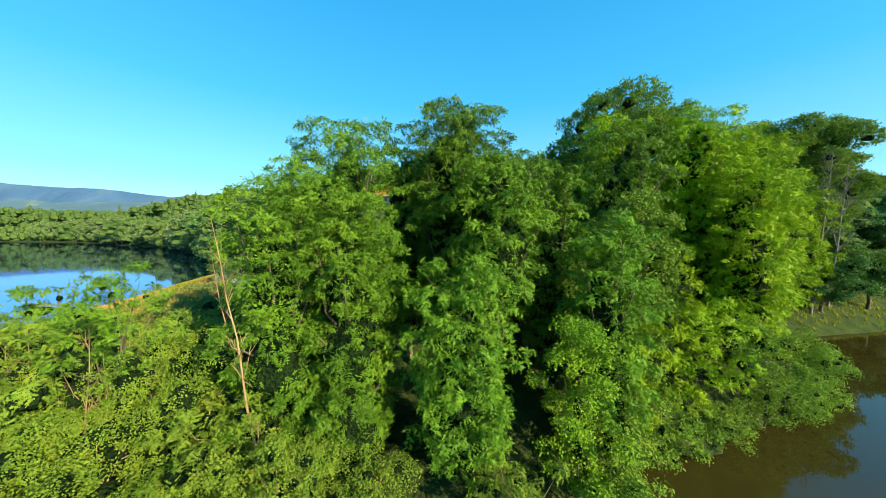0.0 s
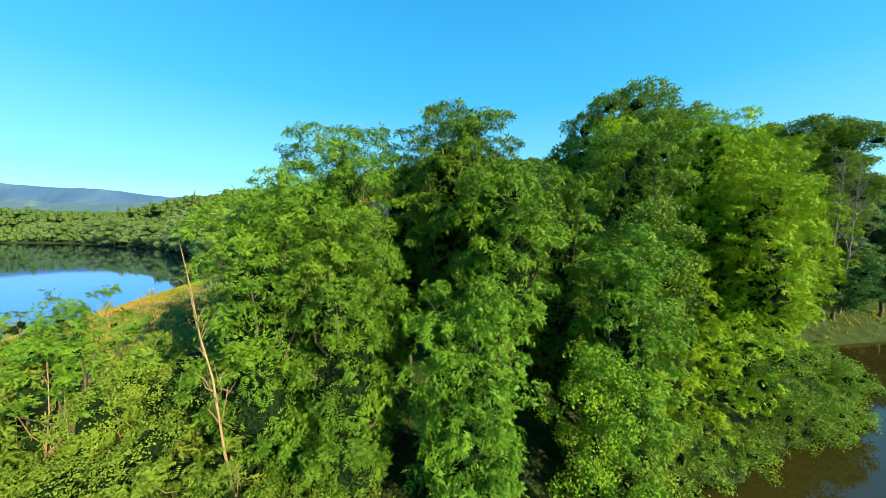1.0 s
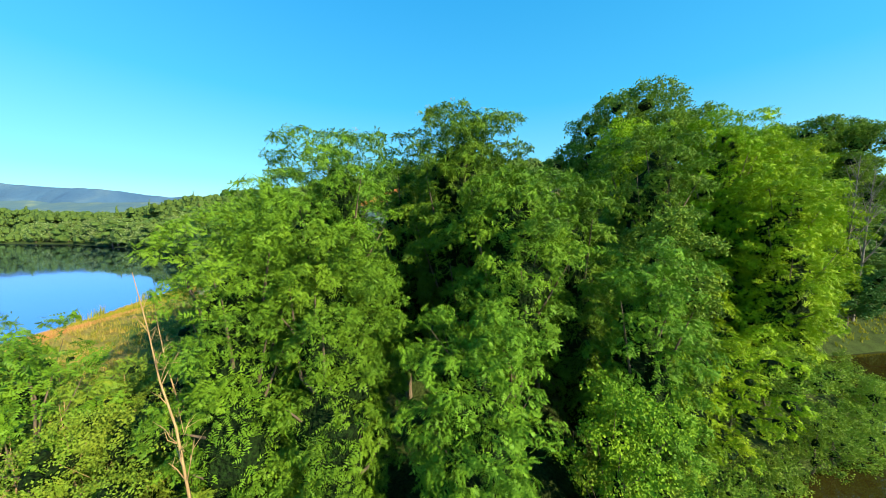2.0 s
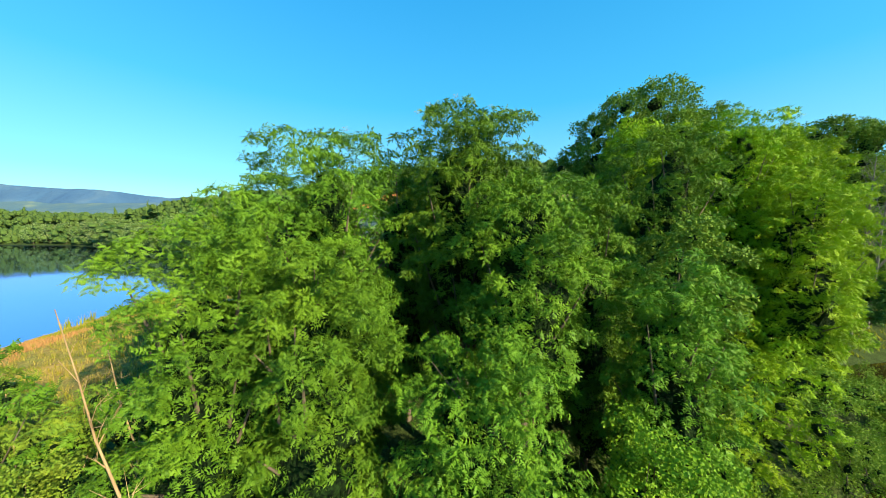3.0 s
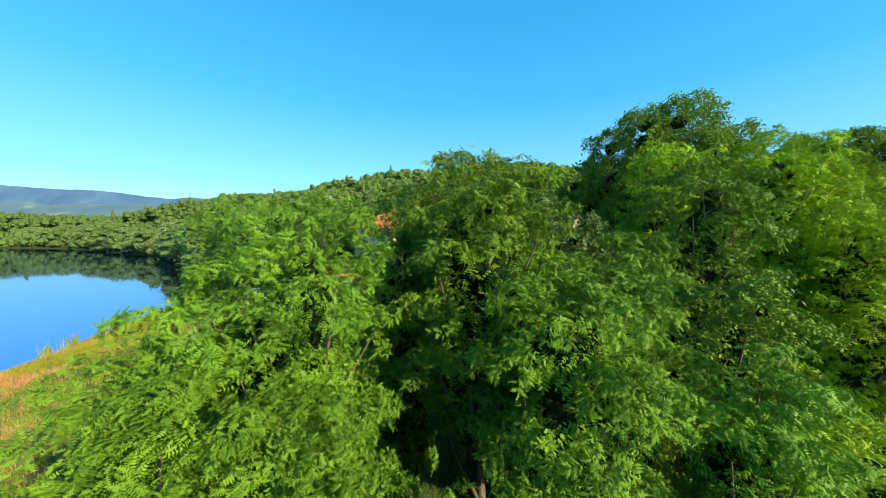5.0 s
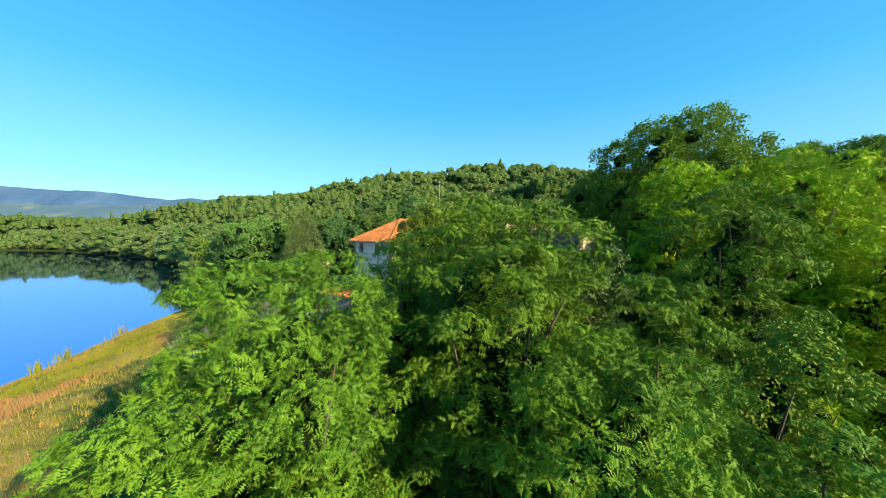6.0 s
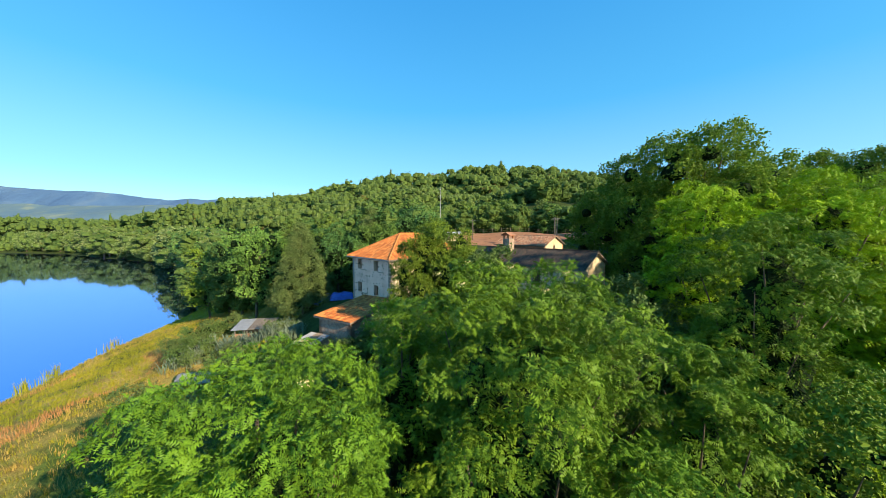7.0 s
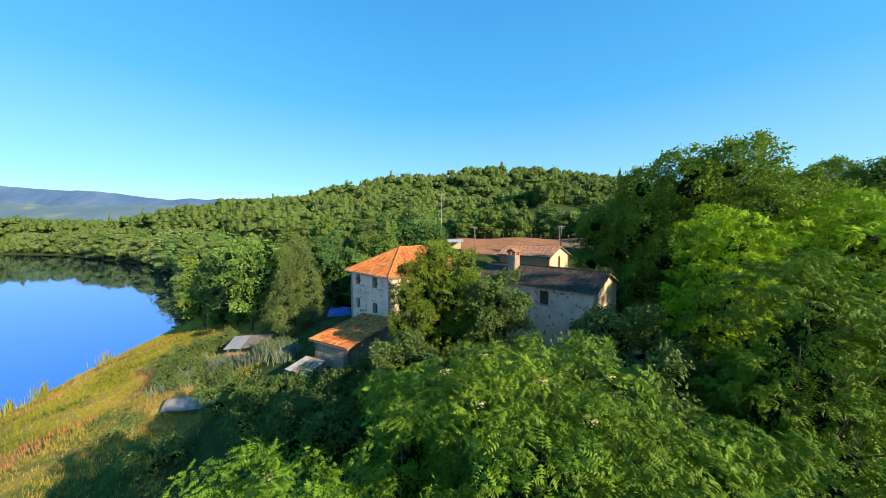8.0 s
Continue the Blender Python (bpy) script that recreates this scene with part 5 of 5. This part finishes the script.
def car_paint(name, c):
    m, t, s = material(name)
    s.inputs["Base Color"].default_value = (*c, 1)
    s.inputs["Roughness"].default_value = 0.3
    s.inputs["Coat Weight"].default_value = 0.5
    return m


TYRE = rough_material("tyre_rubber", [(0.3, (0.012, 0.012, 0.012)), (0.7, (0.03, 0.03, 0.03))], 3.0, 0.9, 0.2, 20.0)


def build_car(x, y, rot, mat, label):
    ob = new("car")
    ob.matrix_basis = pose(x, y, land_at(x, y) + 0.02, 0, 0, rot)
    def shell(name, prof, half, m, inset=0.0):
        bm = bmesh.new()
        a = [bm.verts.new((px, -half + (inset if pz > 0.95 else 0), pz)) for px, pz in prof]
        b = [bm.verts.new((px, half - (inset if pz > 0.95 else 0), pz)) for px, pz in prof]
        bm.faces.new(a)
        bm.faces.new(b[::-1])
        for k in range(len(prof)):
            j = (k + 1) % len(prof)
            bm.faces.new((a[k], b[k], b[j], a[j]))
        bmesh.ops.bevel(bm, geom=bm.edges[:], offset=0.05, segments=2, affect="EDGES")
        return part(name, bm_mesh(name, bm, m, False), ob)
    shell("body", [(-2.05, 0.3), (2.05, 0.3), (2.1, 0.62), (1.95, 0.80), (0.95, 0.92), (-1.9, 0.94), (-2.1, 0.7)], 0.86, mat)
    shell("cabin_glass", [(0.95, 0.90), (0.3, 1.40), (-1.2, 1.42), (-1.85, 0.92)], 0.80, DARK_GLASS, 0.14)
    shell("roof_panel", [(0.30, 1.38), (0.24, 1.47), (-1.2, 1.48), (-1.26, 1.40)], 0.70, mat, 0.02)
    for wx in (-1.3, 1.3):
        for wy in (-0.80, 0.80):
            bm = bmesh.new()
            bmesh.ops.create_cone(bm, cap_ends=True, segments=18, radius1=0.31, radius2=0.31, depth=0.2, matrix=pose(wx, wy, 0.31, 90))
            wheel = part("wheel", bm_mesh("tyre", bm, TYRE), ob)
            bm = bmesh.new()
            bmesh.ops.create_cone(bm, cap_ends=True, segments=14, radius1=0.19, radius2=0.17, depth=0.215, matrix=pose(wx, wy, 0.31, 90))
            part("rim", bm_mesh("rim", bm, GREY_METAL), wheel)
    tagged(ob, label, "car")


build_field()
build_carport()
build_car(20.2, 62.0, 60, car_paint("silver_paint", (0.45, 0.46, 0.48)), "silver car parked between the farm buildings")
build_car(20.0, 46.6, 20, car_paint("white_paint", (0.62, 0.64, 0.68)), "white car parked in the shade of the oaks")


# ---- woods beyond the farm ----
def wood_prototype(seed, mat, shape, fine):
    """Crown and trunk meshes, twelve metres high, standing at the origin."""
    rng = np.random.default_rng(seed)
    if shape == "pine":
        lobes = []
        for k in range(22):
            f = k / 21
            r = 3.0 * (1.08 - f) ** 0.8
            a = k * 2.39996
            lobes.append((math.cos(a) * r * 0.6, math.sin(a) * r * 0.6, 2.0 + 10 * f, 0.5 * r + 0.4, 0.5 * r + 0.4, 0.3 * r + 0.3))
    else:
        rad, h = {"round": (4.2, 11.6), "tall": (3.2, 11.8), "broad": (5.0, 11.2)}[shape]
        lobes = grow_lobes(rng, (0, 0, 12 - h / 2), rad, h, 14 if fine else 10, 0.36 if fine else 0.40, 1.0, 3 if fine else 2, (0.8, 1.15))
    p, n = lobe_points(lobes, 1.0 if fine else 0.42, rng, 0.45)
    v, f = leaves_on(p, n, MID_TWIGS if fine else FAR_TWIGS, rng, 1.0, 0.1, 0.5, 0.15)
    crown = crown_mesh(v, f, lobe_cores(lobes, rng, 0.93, 5, 7), mat, INNER_FAR)
    t = tube_arrays([(0, 0, -0.5), (0.1, 0, 3), (0, 0.1, 6), (0, 0, 9)], [0.26, 0.2, 0.15, 0.05], 7)
    return crown, mesh_np("trunk", *t, BARK, True)


KINDS = ((WOOD_A, "round"), (WOOD_B, "round"), (WOOD_A, "tall"), (WOOD_B, "broad"), (POPLAR, "tall"), (PINE, "pine"), (WOOD_A, "broad"))
PROTOS = [wood_prototype(s, m, k, False) for s, (m, k) in enumerate(KINDS)]
NEAR_PROTOS = [wood_prototype(s + 50, m, k, True) for s, (m, k) in enumerate(KINDS)]
SHORE_PROTOS = [wood_prototype(s + 80, m, k, False) for s, (m, k) in enumerate(((SHORE_WOOD, "round"), (WOOD_B, "round"), (SHORE_WOOD, "tall"), (WOOD_A, "broad"), (SHORE_WOOD, "broad"), (SHORE_WOOD, "round"), (WOOD_B, "tall")))]
RUSSETS = [wood_prototype(31, RUSSET, "round", False), wood_prototype(32, RUSSET, "tall", False)]
WOOD_LABELS = ["green woodland tree with a rounded crown", "dark green woodland tree with a rounded crown", "slim green woodland tree on the slope", "broad dark green woodland tree",
               "pale yellow-green slender tree at the wood's edge", "grey-green conifer among the broadleaf wood", "broad light green woodland tree"]


def stand(x, y, h, k, protos=PROTOS, label=None, width=1.0, sink=0.0):
    crown, trunk = protos[k]
    ob = new("woodland_tree")
    s = h / 12.0
    ob.matrix_basis = pose(x, y, land_at(x, y) - sink, 0, 0, (x * 77 + y * 31) % 360) @ Matrix.Diagonal((s * width, s * width, s, 1))
    part("trunk", trunk, ob)
    part("crown", crown, ob)
    tagged(ob, label or WOOD_LABELS[k], "tree", "woods around the lake")


def clear(x, y):
    """Ground where the wood grows: off the water, the farm, the field and the meadow."""
    if side_of(SHORE, np.array([x]), np.array([y]))[0] < 2.5 or -side_of(POND, np.array([x]), np.array([y]))[0] < 3:
        return False
    if -3 < x < 52 and y < 114:
        return False
    if -48 < x < 50 and y < 66:
        return False
    if x <= -48 and y < 96 and x > -70:
        return False
    return True


def plant_woods():
    rng = np.random.default_rng(9)
    spots = []
    tries = 0
    while len(spots) < 275 and tries < 9000:
        tries += 1
        y = rng.uniform(64, 200)
        x = rng.uniform(-1.05 * y - 40, 1.35 * y + 30)
        need = 5.0 + y * 0.013
        if clear(x, y) and all((x - a) ** 2 + (y - b) ** 2 > need * need for a, b in spots):
            spots.append((x, y))
    for x, y in spots:
        k = int(rng.choice(7, p=[0.22, 0.2, 0.16, 0.14, 0.08, 0.08, 0.12]))
        h = rng.uniform(9.5, 14.0)
        if y < 80 and x > -20:
            h *= 0.8
        stand(x, y, h * rng.uniform(0.9, 1.2), k, NEAR_PROTOS if y < 88 else PROTOS, width=rng.uniform(0.85, 1.5), sink=1.6)
    # a fringe along the far shore
    for (ax, ay), (bx, by) in zip(SHORE[7:13], SHORE[8:14]):
        n = int(math.hypot(bx - ax, by - ay) / 7.5)
        dx, dy = bx - ax, by - ay
        ln = math.hypot(dx, dy)
        for i in range(n):
            f = (i + rng.uniform(0.2, 0.8)) / n
            off = rng.uniform(0.5, 9.0)
            x, y = ax + dx * f + dy / ln * off, ay + dy * f - dx / ln * off
            stand(x, y, rng.uniform(14, 27), int(rng.choice([0, 0, 1, 2, 3, 4, 5, 6])), SHORE_PROTOS, "tall grey-green tree on the lake's wooded shore", rng.uniform(0.9, 1.5), 1.5)
    for x, y, h in ((29.3, 137, 9.5), (-32.9, 190, 13), (-60, 250, 13)):
        stand(x, y, h, 0, RUSSETS, "russet brown tree standing out of the green wood")


plant_woods()


def far_woods():
    """The countless crowns on the hill and beyond the lake."""
    rng = np.random.default_rng(21)
    kinds = ((SHORE_WOOD, "hill_wood_light", "light green crowns of the wooded hill"), (HILL_DARK, "hill_wood_dark", "dark green crowns of the wooded hill"), (RUSSET, "hill_wood_russet", "russet dry crowns scattered on the hill"))
    groves = [([], [], []) for _ in kinds]
    y = 196.0
    while y < 460:
        step = 8.6 + (y - 196) * 0.028
        for x in np.arange(-900 if y > 300 else -1.2 * y - 30, (1.3 * y + 20) if y < 385 else -300, step):
            px, py = x + rng.uniform(-0.36, 0.36) * step, y + rng.uniform(-0.36, 0.36) * step
            if not clear(px, py):
                continue
            tone = noise.noise((px * 0.018, py * 0.024, 1.7)) + rng.normal(0, 0.28)
            k = 2 if rng.random() < 0.016 else (1 if tone > -0.02 else 0)
            z = land_at(px, py) - 4.0
            h = rng.uniform(11.5, 19.5)
            r = step * rng.uniform(0.48, 0.95)
            if k == 1 and rng.random() < 0.22:
                h *= 1.18
                lobes = [(px + math.cos(q * 2.4) * r * 0.3 * (1 - q / 8), py + math.sin(q * 2.4) * r * 0.3 * (1 - q / 8), z + h * (0.15 + 0.1 * q), r * (0.62 - 0.065 * q), r * (0.62 - 0.065 * q), h * 0.12) for q in range(9)]
            else:
                lobes = grow_lobes(rng, (px, py, z + h * 0.55), r, h * 0.9, 9, 0.45, 1.0, 0, (0.7, 1.05))
            p, n = lobe_points(lobes, 0.038, rng, 0.1)
            ps, ns, cores = groves[k]
            ps.append(p)
            ns.append(n)
            cores.append(lobe_cores(lobes, rng, 0.9, 3, 5))
        y += step
    for (mat, name, lab), (ps, ns, cores) in zip(kinds, groves):
        v, f = leaves_on(np.concatenate(ps), np.concatenate(ns), FAR_TWIGS, rng, 1.45, 0.1, 0.35, 0.1)
        tagged(new(name, crown_mesh(v, f, join_arrays(cores), mat, INNER_FAR)), lab, "wood", kind="stuff")


far_woods()


# ---- meadow grass and garden canes ----
def blades(name, label, spots, height, width, lean, mat, per, rng, category="grass"):
    """Upright curved blades in tufts at the spots (n, 2)."""
    n = len(spots) * per
    base = np.repeat(spots, per, axis=0) + rng.normal(0, height * 0.28, (n, 2))
    z = land(base[:, 0], base[:, 1]) - 0.05
    a = rng.uniform(0, 2 * np.pi, n)
    h = height * rng.uniform(0.6, 1.25, n)
    d = np.stack([np.cos(a), np.sin(a)], 1)
    side = np.stack([-d[:, 1], d[:, 0]], 1) * width
    root = np.column_stack([base, z])
    mid = root + np.column_stack([d * (lean * h * 0.35)[:, None], h * 0.6])
    tip = root + np.column_stack([d * (lean * h)[:, None], h])
    s3 = np.column_stack([side, np.zeros(n)])
    v = np.stack([root - s3, root + s3, mid + s3 * 0.8, mid - s3 * 0.8, tip + s3 * 0.15, tip - s3 * 0.15], 1).reshape(-1, 3)
    i = np.arange(n)[:, None] * 6
    f = np.concatenate([i + [0, 1, 2, 3], i + [3, 2, 4, 5]], 1).reshape(-1, 4)
    tagged(new(name, mesh_np(name, v, f, mat)), label, category, kind="stuff")


DRY = leaf_material("dry_grass", (0.42, 0.26, 0.070), (0.54, 0.35, 0.100), (0.46, 0.37, 0.080), patch=0.12, through_light=0.3, gloss=0.8)
RUST_GRASS = leaf_material("rust_grass", (0.45, 0.150, 0.060), (0.56, 0.22, 0.090), (0.58, 0.30, 0.105), patch=0.12, through_light=0.3, gloss=0.8)
FRESH = leaf_material("fresh_grass", (0.185, 0.196, 0.020), (0.290, 0.275, 0.024), (0.430, 0.345, 0.034), patch=0.2, through_light=0.3, gloss=0.8)


def meadow():
    rng = np.random.default_rng(3)
    x, y = rng.uniform(-75, -22, 30000), rng.uniform(8, 104, 30000)
    d = side_of(SHORE, x, y)
    ok = (d > 0.4) & (d < 38)
    x, y, d = x[ok], y[ok], d[ok]
    band = np.array([noise.noise((a * 0.07, b * 0.05, 0.3)) for a, b in zip(x, y)])
    near = (d < 1.8) | (band > 0.12)
    rust = ~near & (d > 5) & (d < 22) & (y < 56) & (band < 0.16) & (rng.random(len(d)) < 0.85)
    rest = ~near & ~rust
    s = np.column_stack([x, y])
    blades("meadow_grass_green", "fresh yellow-green grass patches on the lake meadow", s[near], 0.42, 0.018, 0.6, FRESH, 6, rng)
    blades("meadow_grass_rust", "rusty seed-headed grass along the lake bank", s[rust], 0.48, 0.016, 0.5, RUST_GRASS, 6, rng)
    mixed = s[rest]
    half = rng.random(len(mixed)) < 0.55
    blades("meadow_grass_dry", "dry straw-yellow grass on the lake meadow", mixed[half], 0.42, 0.018, 0.6, DRY, 6, rng)
    blades("meadow_grass_mixed", "green grass among the dry meadow", mixed[~half], 0.40, 0.018, 0.6, FRESH, 6, rng)
    bank = np.column_stack([rng.uniform(40, 110, 2600), rng.uniform(38, 78, 2600)])
    bank = bank[-side_of(POND, bank[:, 0], bank[:, 1]) > 0.3]
    blades("bank_grass", "bright green grass on the flooded bank", bank, 0.5, 0.05, 0.5, FRESH, 5, rng)


def canes():
    rng = np.random.default_rng(8)
    for k in range(30):
        x, y = rng.uniform(-34, -19), rng.uniform(45, 52)
        if -31.5 < x < -24 and (y < 47 or y > 51):
            continue
        spot = np.column_stack([rng.normal(x, 0.5, 16), rng.normal(y, 0.5, 16)])
        blades("cane_clump", "grey-green clump of tall garden canes", spot, 1.25, 0.05, 0.5, REED, 6, rng, "reeds")
    for x, y in ((-63.6, 59.5), (-61.5, 54.5), (-67.0, 71.5)):
        spot = np.column_stack([rng.normal(x, 0.4, 14), rng.normal(y, 0.4, 14)])
        blades("reed_clump", "light green reeds at the lake's edge", spot, 2.0, 0.05, 0.25, FRESH, 4, rng, "reeds")


meadow()
canes()
